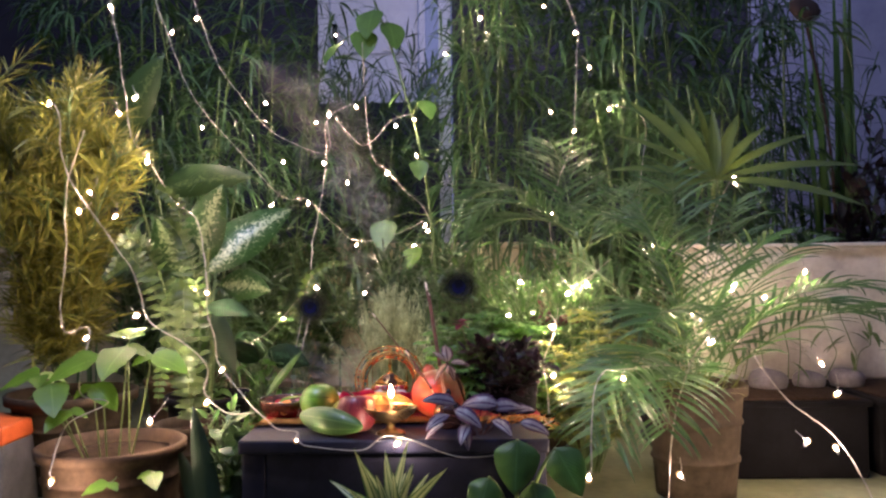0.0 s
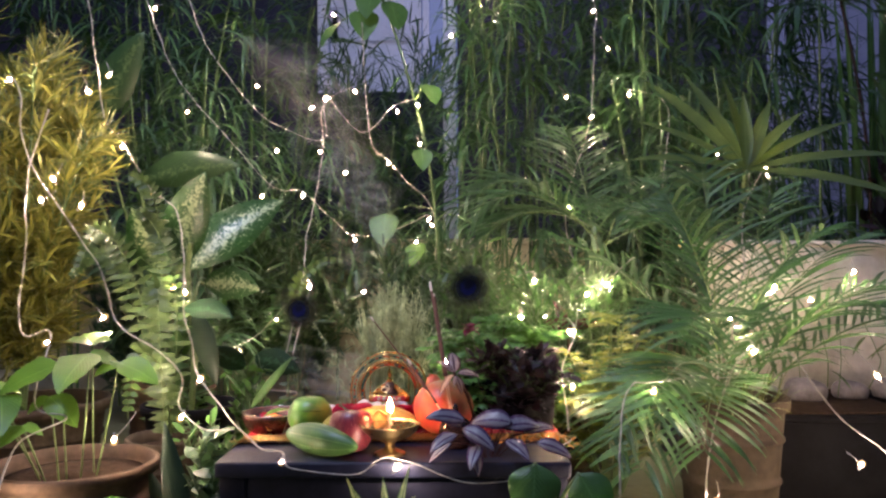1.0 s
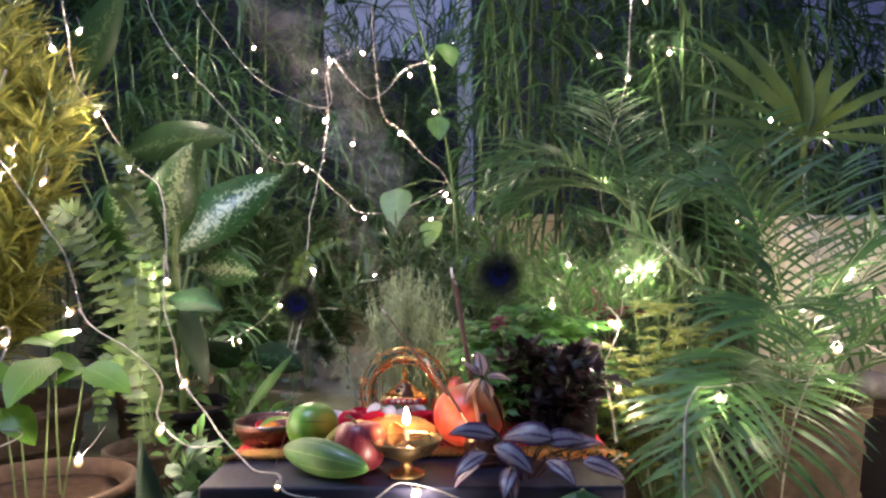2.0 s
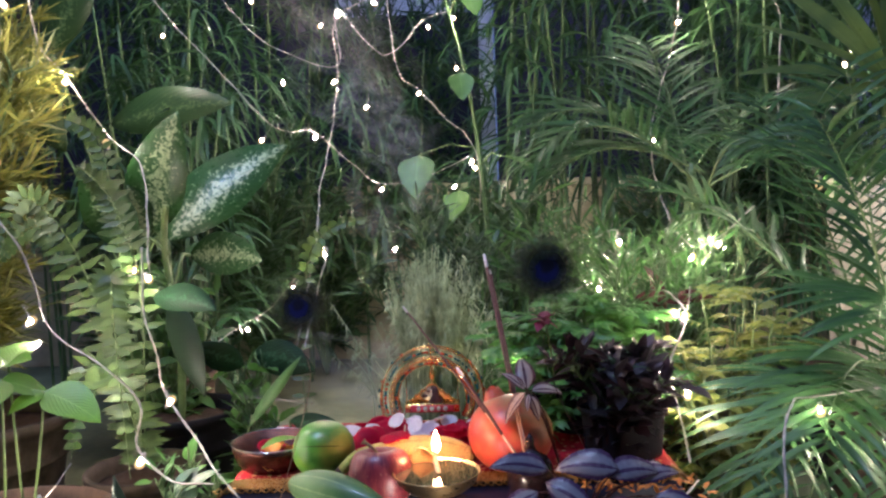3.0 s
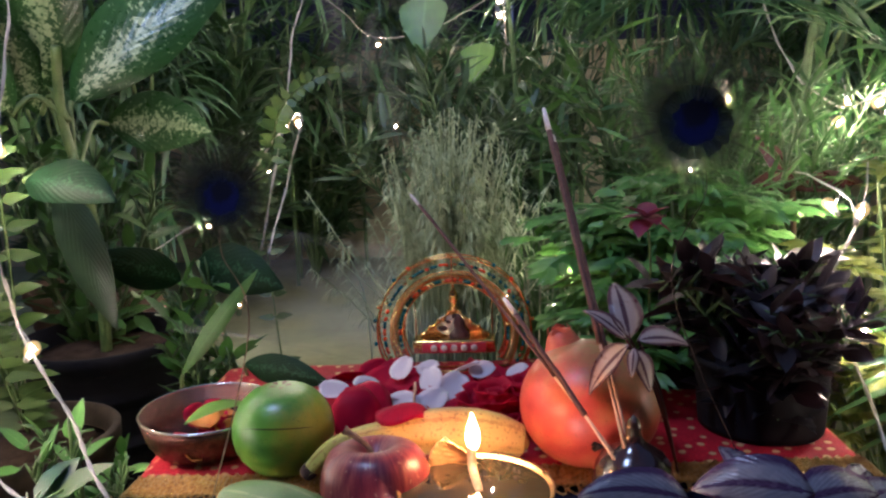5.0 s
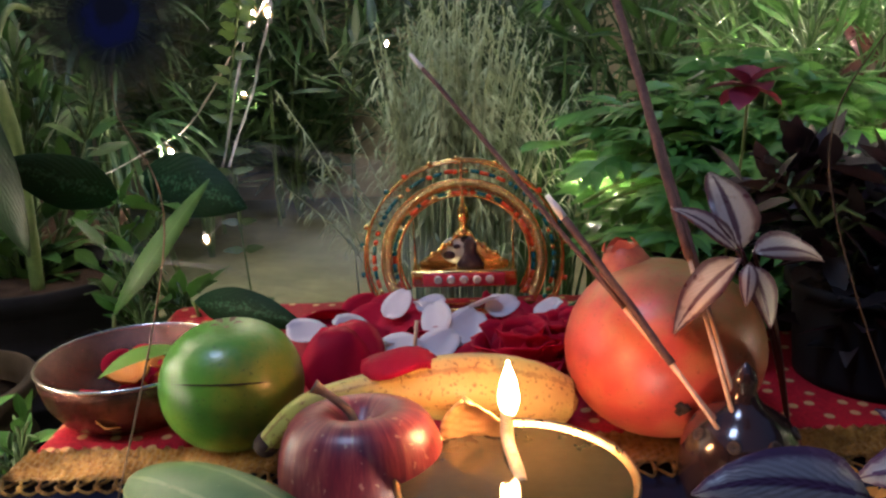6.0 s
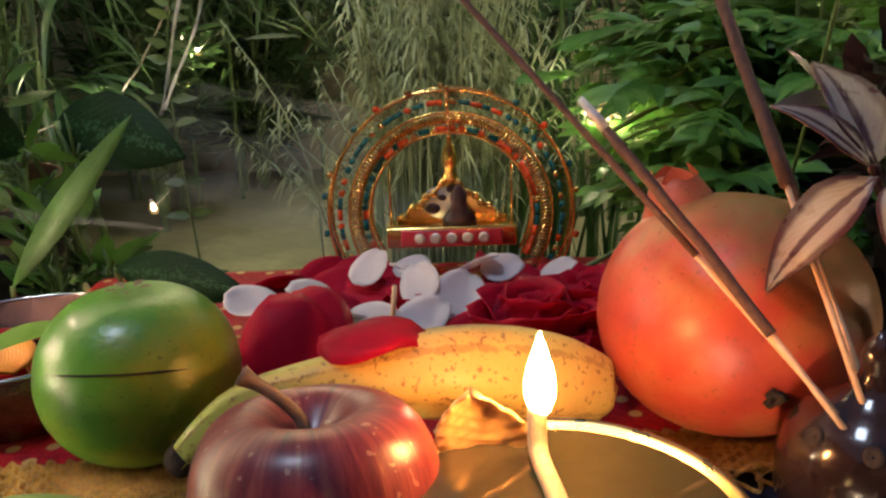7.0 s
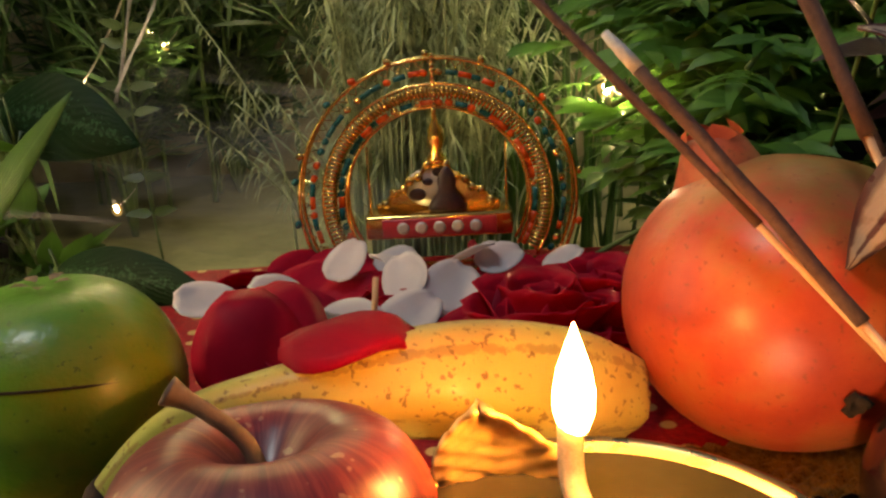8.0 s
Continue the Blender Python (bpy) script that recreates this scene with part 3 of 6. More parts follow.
light_string([ ("b", -0.943, 2.000, 1.011), ("p", -0.904, 1.970, 0.976), ("p", -0.880, 1.950, 0.840), ("l", -0.846, 1.950, 0.735), ("l", -0.809, 1.930, 0.779), ("p", -0.768, 1.900, 0.698), ("l", -0.749, 1.930, 0.721), ("p", -0.679, 1.880, 0.576), ("l", -0.675, 1.870, 0.483), ("p", -0.646, 1.870, 0.476), ("p", -0.542, 1.830, 0.420), ("p", -0.494, 1.820, 0.369), ("b", -0.486, 1.800, 0.294), ("p", -0.438, 1.780, 0.276), ("p", -0.367, 1.750, 0.275)], STRING_LABEL)
light_string([ ("p", -0.533, 1.950, 0.587), ("p", -0.523, 1.920, 0.506), ("p", -0.501, 1.900, 0.439), ("b", -0.482, 1.900, 0.351), ("p", -0.434, 1.860, 0.311), ("p", -0.382, 1.800, 0.280), ("p", -0.316, 1.740, 0.243), ("b", -0.265, 1.700, 0.227), ("p", -0.245, 1.690, 0.217), ("p", -0.123, 1.670, 0.214), ("b", -0.049, 1.660, 0.227), ("p", 0.065, 1.670, 0.201), ("p", 0.160, 1.700, 0.197), ("b", 0.214, 1.740, 0.203), ("p", 0.291, 1.850, 0.236)], STRING_LABEL)
light_string([ ("l", -0.789, 2.050, 0.996), ("p", -0.854, 2.000, 0.945), ("p", -0.886, 1.970, 0.800), ("p", -0.867, 1.930, 0.659), ("p", -0.867, 1.900, 0.456), ("b", -0.796, 1.880, 0.434), ("p", -0.739, 1.720, 0.335), ("p", -0.669, 1.700, 0.308), ("l", -0.578, 1.700, 0.271), ("p", -0.734, 1.660, 0.274), ("p", -0.738, 1.620, 0.236), ("b", -0.730, 1.580, 0.173), ("l", -0.611, 1.900, 0.362)], STRING_LABEL)
light_string([ ("p", -0.949, 2.700, 1.543), ("l", -0.878, 2.700, 1.393), ("p", -0.846, 2.690, 1.260), ("p", -0.771, 2.680, 1.123), ("l", -0.771, 2.680, 1.064), ("p", -0.635, 2.680, 0.969), ("l", -0.541, 2.690, 0.802), ("p", -0.507, 2.700, 0.831), ("b", -0.470, 2.968, 0.823), ("p", -0.380, 3.020, 0.752), ("b", -0.309, 3.100, 0.673), ("p", -0.170, 3.080, 0.708), ("b", -0.033, 2.830, 0.732)], STRING_LABEL)
light_string([ ("p", -0.885, 2.900, 1.610), ("l", -0.853, 2.880, 1.494), ("p", -0.775, 2.870, 1.332), ("l", -0.597, 2.850, 1.179), ("p", -0.658, 2.850, 1.164), ("p", -0.556, 2.840, 1.060), ("l", -0.590, 3.111, 1.001), ("p", -0.375, 2.840, 0.997), ("l", -0.418, 2.860, 1.107), ("b", -0.373, 2.860, 1.131), ("p", -0.261, 2.900, 1.028), ("b", -0.144, 2.980, 1.114), ("b", -0.075, 3.000, 1.140)], STRING_LABEL)
light_string([ ("b", -0.281, 2.900, 1.168), ("p", -0.383, 2.880, 1.115), ("b", -0.419, 3.013, 0.979), ("p", -0.412, 2.900, 0.822), ("p", -0.403, 2.680, 0.673), ("b", -0.381, 2.500, 0.527), ("p", -0.411, 2.400, 0.341)], STRING_LABEL)
light_string([ ("l", -0.397, 3.200, 1.518), ("p", -0.281, 3.100, 1.459), ("p", -0.247, 3.050, 1.035), ("l", -0.327, 3.000, 0.906), ("b", -0.186, 3.080, 0.945), ("p", -0.106, 3.080, 0.870), ("l", -0.076, 3.150, 1.022), ("p", -0.051, 3.100, 0.821), ("b", -0.032, 3.100, 0.727), ("l", -0.117, 3.665, 0.682), ("p", -0.020, 3.200, 0.592), ("l", -0.313, 3.400, 0.475), ("l", -0.151, 3.950, 0.325)], STRING_LABEL)
light_string([ ("p", 0.456, 2.800, 1.554), ("l", 0.393, 2.800, 1.491), ("b", 0.500, 2.800, 1.399), ("p", 0.501, 2.790, 1.293), ("b", 0.490, 2.780, 1.054), ("l", 0.409, 2.780, 1.116), ("p", 0.459, 2.760, 0.956), ("b", 0.389, 2.600, 0.757), ("p", 0.383, 2.500, 0.624), ("b", 0.394, 2.300, 0.509), ("l", 0.448, 2.300, 0.536), ("l", 0.477, 2.469, 0.532), ("p", 0.516, 2.300, 0.605)], STRING_LABEL)
light_string([ ("l", 0.179, 3.100, 1.544), ("l", 0.040, 3.300, 1.462), ("l", 0.555, 2.850, 1.291), ("b", 0.621, 2.840, 1.138), ("p", 0.734, 2.800, 1.085), ("p", 0.666, 2.600, 0.805), ("b", 0.637, 2.300, 0.644), ("p", 0.682, 2.200, 0.618), ("p", 0.741, 2.100, 0.558), ("l", 0.799, 2.100, 0.532), ("p", 0.868, 2.050, 0.554), ("l", 0.982, 2.100, 0.570), ("p", 1.038, 2.050, 0.524)], STRING_LABEL)
light_string([ ("l", 0.883, 2.770, 0.926), ("b", 1.012, 2.720, 0.877), ("p", 0.904, 2.600, 0.747), ("p", 0.727, 2.100, 0.587), ("b", 0.656, 1.980, 0.470), ("p", 0.654, 1.950, 0.425), ("b", 0.664, 1.860, 0.412), ("p", 0.618, 1.860, 0.368), ("p", 0.568, 1.850, 0.215), ("l", 0.585, 1.850, 0.108), ("p", 0.555, 1.850, 0.048)], STRING_LABEL)
light_string([ ("l", 0.830, 1.980, 0.507), ("p", 0.729, 1.900, 0.415), ("p", 0.761, 1.880, 0.384), ("p", 0.836, 1.860, 0.275), ("l", 0.885, 1.880, 0.176), ("l", 0.967, 1.900, 0.285), ("b", 0.943, 1.860, 0.165), ("l", 0.932, 1.900, 0.354), ("p", 0.994, 1.800, 0.066)], STRING_LABEL)
light_string([ ("p", 0.618, 1.860, 0.361), ("b", 0.455, 1.840, 0.336), ("p", 0.400, 1.800, 0.352), ("p", 0.364, 1.720, 0.291), ("b", 0.346, 1.660, 0.157)], STRING_LABEL)
light_string([("p", 0.212, 2.328, 0.555), ("b", 0.262, 2.328, 0.545), ("p", 0.293, 2.813, 0.471), ("b", 0.343, 2.813, 0.421), ("b", 0.329, 2.139, 0.426), ("p", 0.300, 2.060, 0.351), ("l", 0.322, 2.050, 0.433), ("l", 0.317, 2.013, 0.318), ("p", 0.293, 1.900, 0.246)], STRING_LABEL)
light_string([ ("p", -0.368, 2.300, 0.359), ("p", -0.375, 2.450, 0.436), ("b", -0.360, 2.500, 0.526), ("p", -0.560, 2.760, 0.380), ("b", -0.664, 2.885, 0.301), ("p", -0.706, 2.600, 0.282), ("l", -0.731, 2.500, 0.160), ("l", -0.619, 3.225, 0.381), ("l", -0.577, 2.774, 0.161)], STRING_LABEL)
light_string([ ("p", 0.159, 2.400, 0.431), ("b", 0.231, 2.400, 0.445), ("p", 0.071, 2.300, 0.340), ("b", 0.032, 2.250, 0.343), ("l", 0.124, 2.150, 0.309), ("l", 0.215, 3.286, 0.211)], STRING_LABEL)

# ---- shrine: stool, cloth ----
TOP = 0.228
stool = thing("low_stool", (-0.06, 1.97, 0), "low dark blue painted stool with a glossy top", "stool")
g = Geo()
g.box((-0.33, -0.275, TOP - 0.03), (0.33, 0.225, TOP), 0.006)
part("seat", g, STOOL, stool)
for x in (-0.30, 0.30):
    for y in (-0.235, 0.185):
        g = Geo()
        g.box((x - 0.025, y - 0.025, 0), (x + 0.025, y + 0.025, TOP - 0.031), 0.004)
        part("leg", g, STOOL, stool)
for y in (-0.245, 0.195):
    g = Geo()
    g.box((-0.275, y - 0.012, TOP - 0.13), (0.275, y + 0.012, TOP - 0.032), 0.003)
    part("apron", g, STOOL, stool)

CZ = 0.2345
cloth = thing("altar_cloth", (-0.06, 2.02, CZ), "red cloth with gold dots and gold lace edge, on the stool", "cloth")


def sheet(x0, x1, y0, y1, nx, ny, lift, thick=0.002):
    g = Geo()
    for s in (0, 1):
        for j in range(ny + 1):
            for i in range(nx + 1):
                x, y = x0 + (x1 - x0) * i / nx, y0 + (y1 - y0) * j / ny
                g.v.append(Vector((x, y, lift(x, y) - s * thick)))
                g.uv.append((i / nx, j / ny))
    w, half = nx + 1, (nx + 1) * (ny + 1)
    for j in range(ny):
        for i in range(nx):
            a = j * w + i
            g.f += [(a, a + 1, a + w + 1, a + w), (half + a, half + a + w, half + a + w + 1, half + a + 1)]
    for i in range(nx):
        g.f.append((i + 1, i, half + i, half + i + 1))
        a = ny * w + i
        g.f.append((a, a + 1, half + a + 1, half + a))
    for j in range(ny):
        a = j * w
        g.f.append((a, a + w, half + a + w, half + a))
        a = j * w + nx
        g.f.append((a + w, a, half + a, half + a + w))
    return g


def cloth_lift(x, y):
    hang = max(0, abs(x) - 0.325)
    return 0.0025 * noise.noise((x * 22, y * 22, 0.3)) + 0.001 - hang * 0.9


cloth.rotation_euler = (0, 0, radians(2.5))
part("fabric", sheet(-0.345, 0.345, -0.14, 0.165, 120, 64, cloth_lift), CLOTH, cloth)


def lace_lift(x, y):
    return cloth_lift(x, y) + 0.0035 + 0.0022 * math.sin(x * 700) * math.sin(y * 900)


part("lace_edge", sheet(-0.345, 0.345, -0.168, -0.134, 300, 10, lace_lift, 0.0015), LACE, cloth, "gold lace edging")
g = Geo()
for k in range(60):
    cx = -0.34 + k * 0.0115
    ring = [(cx + 0.006 * math.cos(a), -0.175 + 0.007 * math.sin(a), 0.003 + 0.002 * math.sin(a * 2)) for a in [j * math.pi / 6 for j in range(13)]]
    g.tube(ring, 0.0011, 4)
part("loop_trim", g, LACE, cloth, "row of gold thread loops")

# ---- fruit ----
def apple(place):
    top = thing("apple", place, "ripe red apple with pale streaks and a long brown stalk", "fruit")
    prof = [(0.0005, 0.006), (0.008, 0.002), (0.018, 0.0), (0.028, 0.006), (0.0345, 0.018), (0.0375, 0.032), (0.0378, 0.044), (0.0355, 0.056), (0.030, 0.065), (0.022, 0.0685), (0.015, 0.0675), (0.009, 0.063), (0.004, 0.058), (0.0005, 0.055)]
    g = Geo()
    fine = [(p.x, p.z) for p in spline([(r, 0, z) for r, z in prof], 3)]
    g.lathe([(max(r, 0.0004), z - 0.034) for r, z in fine], 48, wobble=lambda a, s: 1 + 0.012 * math.cos(5 * a + 0.5) * (1 - abs(s - 0.5)) + 0.02 * math.cos(a))
    body = part("flesh", g, APPLE, top)
    body.location = (0, 0, 0.034)
    g = Geo()
    g.tube(spline([(0.0, 0, 0.056), (-0.003, 0.001, 0.066), (-0.011, 0.002, 0.074), (-0.019, 0.003, 0.0795)], 5), [0.0020] * 12 + [0.0022, 0.0026, 0.0032, 0.0036], 8)
    part("stalk", g, TWIG, top)
    return top


red_apple = apple((-0.148, 1.782, TOP + 0.001))
red_apple.rotation_euler, red_apple.scale = (radians(-8), 0, radians(8)), (1.14, 1.14, 1.13)


def round_fruit(name, place, r, h, material, label, dent=0.0, squash=(1, 1), sides=48, power=0.92):
    top = thing(name, place, label, "fruit")
    g = Geo()
    prof = []
    for i in range(33):
        a = math.pi * i / 32
        rr = r * math.sin(a) ** power
        z = h / 2 * (1 - math.cos(a))
        z -= dent * math.exp(-((math.pi - a) / 0.35) ** 2)
        prof.append((max(rr, 0.0004), z - h / 2))
    g.lathe(prof, sides, squash, wobble=lambda a, s: 1 + 0.012 * math.cos(3 * a + 1) + 0.01 * math.cos(2 * a))
    body = part("flesh", g, material, top)
    body.location = (0, 0, h / 2)
    return top


guava = round_fruit("guava", (-0.247, 1.890, CZ + 0.001), 0.0455, 0.084, GUAVA, "glossy green guava, flank yellowed partly by painted flame light, faint seam", 0.003, power=0.85)
g = Geo()
for a in range(5):
    g.blade((0.004 * math.cos(a * 1.26), 0.004 * math.sin(a * 1.26), 0.0825), turned(a * 72, 18), 0.007, 0.005, 0.4, 3)
part("calyx", g, TWIG, guava)
g = Geo()
ring = []
for k in range(49):
    d = Vector((math.cos(k * math.pi / 24), math.sin(k * math.pi / 24), -0.34 * math.sin(k * math.pi / 24) + 0.10)).normalized()
    ring.append((d.x * 0.0456, d.y * 0.0456, 0.042 + d.z * 0.0424))
g.tube(ring, 0.0005, 4)
part("seam", g, SCAR, guava, "faint darker seam round the middle")

pom = round_fruit("pomegranate", (0.031, 1.907, CZ + 0.001), 0.0625, 0.112, POMEGRANATE, "large orange red pomegranate with a crown and a dark bruise", 0.0, sides=56)
g = Geo()
g.lathe([(0.025, -0.010), (0.020, -0.002), (0.0165, 0.006), (0.0135, 0.014), (0.0110, 0.019), (0.0085, 0.021)], 24, wobble=lambda a, s: 1 + 0.07 * s * math.cos(3 * a))
for k in range(4):
    g.blade((0.0098 * math.cos(k * 1.571), 0.0098 * math.sin(k * 1.571), 0.017), turned(k * 90, 100), 0.010, 0.015, 0.05, 5, peak=0.15)
crown = part("crown", g, CROWN, pom, "blunt folded crown of peel")
crown.location, crown.rotation_euler, crown.scale = (-0.021, 0.018, 0.101), (radians(-8), radians(-14), 0), (1.0, 1.0, 0.85)
g = Geo()
g.lathe([(0.0065, -0.0012), (0.005, 0.0008), (0.0025, -0.0006), (0.0003, -0.0016)], 14, wobble=lambda a, s: 1 + 0.2 * math.cos(3 * a) + 0.12 * math.cos(7 * a))
spot = part("bruise", g, SCAR, pom)
spot.scale = (0.72, 0.72, 0.8)
spot.location = (-0.001, -0.0612, 0.0407)
spot.rotation_euler = Vector((-0.001, -0.060, -0.0150)).to_track_quat("Z", "Y").to_euler()


def banana(pts, radii):
    top = thing("banana", (0, 0, 0), "ripe yellow banana with brown freckles and a greenish neck", "fruit")
    base = Vector(pts[2]) + Vector((0, 0, -0.02))
    top.location = base
    line = spline([Vector(p) - base for p in pts], 8)
    rad = [p.x for p in spline([(r, 0, 0) for r in radii], 8)]
    g, five = Geo(), 20
    g.tube(line, rad, five)
    for i in range(len(line)):
        c = line[i]
        for k in range(five):
            j = i * five + k
            off = g.v[j] - c
            g.v[j] = c + off * (1 + 0.07 * math.cos(5 * 2 * math.pi * k / five))
    part("peel", g, BANANA, top)
    g = Geo()
    g.tube([line[2], line[1], line[0], line[0] + (line[0] - line[2]) * 0.5], [rad[2] * 1.09, rad[1] * 1.10, rad[0] * 1.12, rad[0] * 0.85], 12)
    part("tip", g, SCAR, top, "black dried tip")
    g = Geo()
    e = line[-1] - line[-3]
    g.tube([line[-1] - e * 0.3, line[-1] + e * 0.25, line[-1] + e * 0.9, line[-1] + e * 1.7, line[-1] + e * 1.75], [rad[-1] * 0.98, rad[-1] * 0.74, rad[-1] * 0.46, rad[-1] * 0.42, rad[-1] * 0.2], 6)
    part("cut_end", g, BANANA, top)


banana([(-0.216, 1.842, 0.257), (-0.190, 1.846, 0.279), (-0.150, 1.856, 0.284), (-0.105, 1.868, 0.283), (-0.065, 1.882, 0.272), (-0.036, 1.895, 0.260)], [0.0066, 0.0092, 0.0135, 0.0200, 0.0232, 0.0172])

mango = thing("gourd", (-0.203, 1.750, TOP + 0.001), "small green gourd with faint pale lines, lying on the stool", "vegetable")
g = Geo()
prof = [(max(0.0004, 0.0335 * math.sin(math.pi * i / 28) ** 0.58 * (1 - 0.22 * i / 28)), -0.084 + 0.176 * i / 28) for i in range(29)]
g.lathe(prof, 36, (1, 0.9))
m_body = part("flesh", g, MANGO, mango)
m_body.location, m_body.rotation_euler = (0, 0, 0.0295), (0, radians(93), radians(-30))

# ---- oil lamp ----
LX, LY = -0.069, 1.757
diya = thing("oil_lamp", (LX, LY, TOP + 0.0005), "footed brass oil lamp with a leaf shaped guard, burning", "lamp")
g = Geo()
g.lathe([(0.0005, 0.0), (0.030, 0.0), (0.031, 0.003), (0.024, 0.007), (0.012, 0.011), (0.009, 0.018), (0.011, 0.024), (0.020, 0.028), (0.038, 0.035), (0.051, 0.046), (0.0570, 0.0568), (0.0584, 0.0580), (0.0584, 0.0592), (0.0572, 0.0595), (0.0560, 0.0580),
         (0.0495, 0.0470), (0.036, 0.0370), (0.019, 0.0315), (0.0005, 0.0305)], 64)
part("bowl", g, BRASS, diya)
g = Geo()
g.lathe([(0.0548, 0.0562), (0.0005, 0.0563)], 48)
OIL = plain("lamp_oil", (0.045, 0.040, 0.017), (0.060, 0.054, 0.024), rough=0.05, scale=20, bump=0.0)
oil_skin = OIL.node_tree.nodes["Principled BSDF"].inputs["Roughness"]
for link in list(oil_skin.links):
    OIL.node_tree.links.remove(link)
oil_skin.default_value = 0.015
part("oil", g, OIL, diya, smooth=False)
g = Geo()
rows = 33
for i in range(rows):
    v = i / (rows - 1)
    half = 0.021 * math.sin(math.pi * min(1, 0.16 + v * 0.84)) ** 0.8
    for j in range(9):
        u = j / 8 * 2 - 1
        ridge = 0.0010 * math.sin(v * 46 - abs(u) * 9)
        g.v.append(Vector((u * half * 0.85 - 0.015 - 0.010 * v, 0.0435 + 0.004 * v - 0.005 * u * u + ridge, 0.046 + 0.030 * v)))
        g.uv.append(((u + 1) / 2, v))
for i in range(rows - 1):
    for j in range(8):
        a = i * 9 + j
        g.f.append((a, a + 1, a + 10, a + 9))
guard = part("leaf_guard", g, BRASS_LEAF, diya, "ribbed brass leaf at the rim")
guard.modifiers.new("thick", "SOLIDIFY").thickness = 0.0015
g = Geo()
g.tube(spline([(0.003, 0.000, 0.0540), (0.000, 0.014, 0.0580), (-0.003, 0.028, 0.0630), (-0.003, 0.033, 0.077)], 5), 0.0034, 8)
part("wick", g, WICK, diya, "cotton wick soaked in oil")
g = Geo()
g.lathe([(0.0006, -0.002), (0.0036, 0.001), (0.0052, 0.006), (0.0053, 0.011), (0.0042, 0.017), (0.0026, 0.022), (0.0012, 0.026), (0.0002, 0.029)], 16)
fl = part("flame", g, FLAME, diya, "bright yellow white flame")
fl.location = (-0.002, 0.033, 0.0745)

# ---- incense burner and sticks ----
burner = thing("incense_burner", (0.056, 1.820, TOP + 0.001), "dark brown glazed incense burner with a knob", "incense burner")
g = Geo()
g.lathe([(0.0005, 0), (0.024, 0.0), (0.028, 0.005), (0.0325, 0.018), (0.033, 0.030), (0.030, 0.042), (0.024, 0.050), (0.016, 0.055), (0.010, 0.059), (0.0075, 0.063), (0.0062, 0.067), (0.0068, 0.071), (0.0050, 0.076), (0.0022, 0.079), (0.0003, 0.081)], 40)
part("pot", g, BURNER, burner)
burner.scale = (1.0, 1.0, 1.08)
for a in (200, 245, 290, 340):
    g = Geo()
    g.lathe([(0.0034, -0.0008), (0.0036, 0.0006), (0.0020, 0.0008), (0.0003, -0.0006)], 12)
    h = part("hole", g, SCAR, burner)
    h.location = (0.0272 * math.cos(radians(a)), 0.0272 * math.sin(radians(a)), 0.0465)
    h.rotation_euler = (Vector(h.location) - Vector((0, 0, 0.026))).to_track_quat("Z", "Y").to_euler()


def incense(base, tip, burnt, thick=0.0023):
    """A stick: bare bamboo at its foot, paste above, pale ash at its end."""
    b, t = Vector(base), Vector(tip)
    top = thing("incense_stick", base, "burning incense stick with a bare bamboo foot and pale ash", "incense", "incense sticks in the burner")
    d = t - b
    sag = Vector((0, 0, -0.008))
    at = lambda s: d * s + sag * (s * s)
    g = Geo()
    g.tube([at(s) for s in (0, 0.1, 0.27)], 0.0013, 7)
    part("bamboo_foot", g, BAMBOO_STICK, top)
    g = Geo()
    g.tube([at(s) + noise.noise_vector(d * s * 60) * 0.0005 for s in [0.265 + (burnt - 0.265) * k / 10 for k in range(11)]], thick, 9)
    part("paste", g, INCENSE, top)
    g = Geo()
    g.tube([at(s) for s in (burnt, burnt + (1 - burnt) * 0.5, 1.0)], [thick * 1.05, thick, thick * 0.7], 8)
    part("ash", g, ASH, top)


incense((0.0415, 1.805, 0.281), (-0.044, 1.887, 0.404), 0.89)
incense((0.0415, 1.812, 0.284), (-0.128, 1.958, 0.487), 0.95, 0.0016)
incense((0.0480, 1.812, 0.290), (0.000, 2.010, 0.560), 0.92, 0.0026)
incense((0.0520, 1.814, 0.289), (0.008, 2.008, 0.534), 0.97, 0.0026)

# ---- swing shrine ----
SX, SY, SZ = -0.103, 2.145, CZ + 0.001
jhula = thing("swing_shrine", (SX, SY, SZ), "gold wire swing shrine with red and teal beads on its arch", "shrine")


def arch(r, y, lo=-32, hi=212, n=72, cz=0.052):
    return [Vector((r * math.cos(a), y, cz + r * math.sin(a))) for a in [radians(lo + (hi - lo) * i / n) for i in range(n + 1)]]


for name, r, y, w in (("outer_ring", 0.0925, -0.006, 0.0013), ("outer_ring", 0.0925, 0.010, 0.0013), ("inner_ring", 0.0615, -0.006, 0.0013), ("inner_ring", 0.0615, 0.010, 0.0013), ("middle_ring", 0.0765, -0.008, 0.0010)):
    g = Geo()
    g.tube(arch(r, y), w, 7)
    part(name, g, GOLD, jhula)
g = Geo()
coil = []
for i in range(1081):
    a, s = radians(-30 + 240 * i / 1080), i * 2 * math.pi / 10
    r = 0.0715 + 0.0038 * math.cos(s)
    coil.append((r * math.cos(a), -0.006 + 0.0036 * math.sin(s), 0.052 + r * math.sin(a)))
g.tube(coil, 0.0011, 5)
part("coil_ring", g, GOLD, jhula, "coiled gold wire ring")
g = Geo()
zig = []
for i in range(97):
    a = radians(-30 + 240 * i / 96)
    r = 0.0925 if i % 2 else 0.0865
    zig.append((r * math.cos(a), -0.007 if i % 2 else -0.001, 0.052 + r * math.sin(a)))
g.tube(zig, 0.0008, 4)
part("zigzag_wire", g, GOLD, jhula)
bead = Geo()
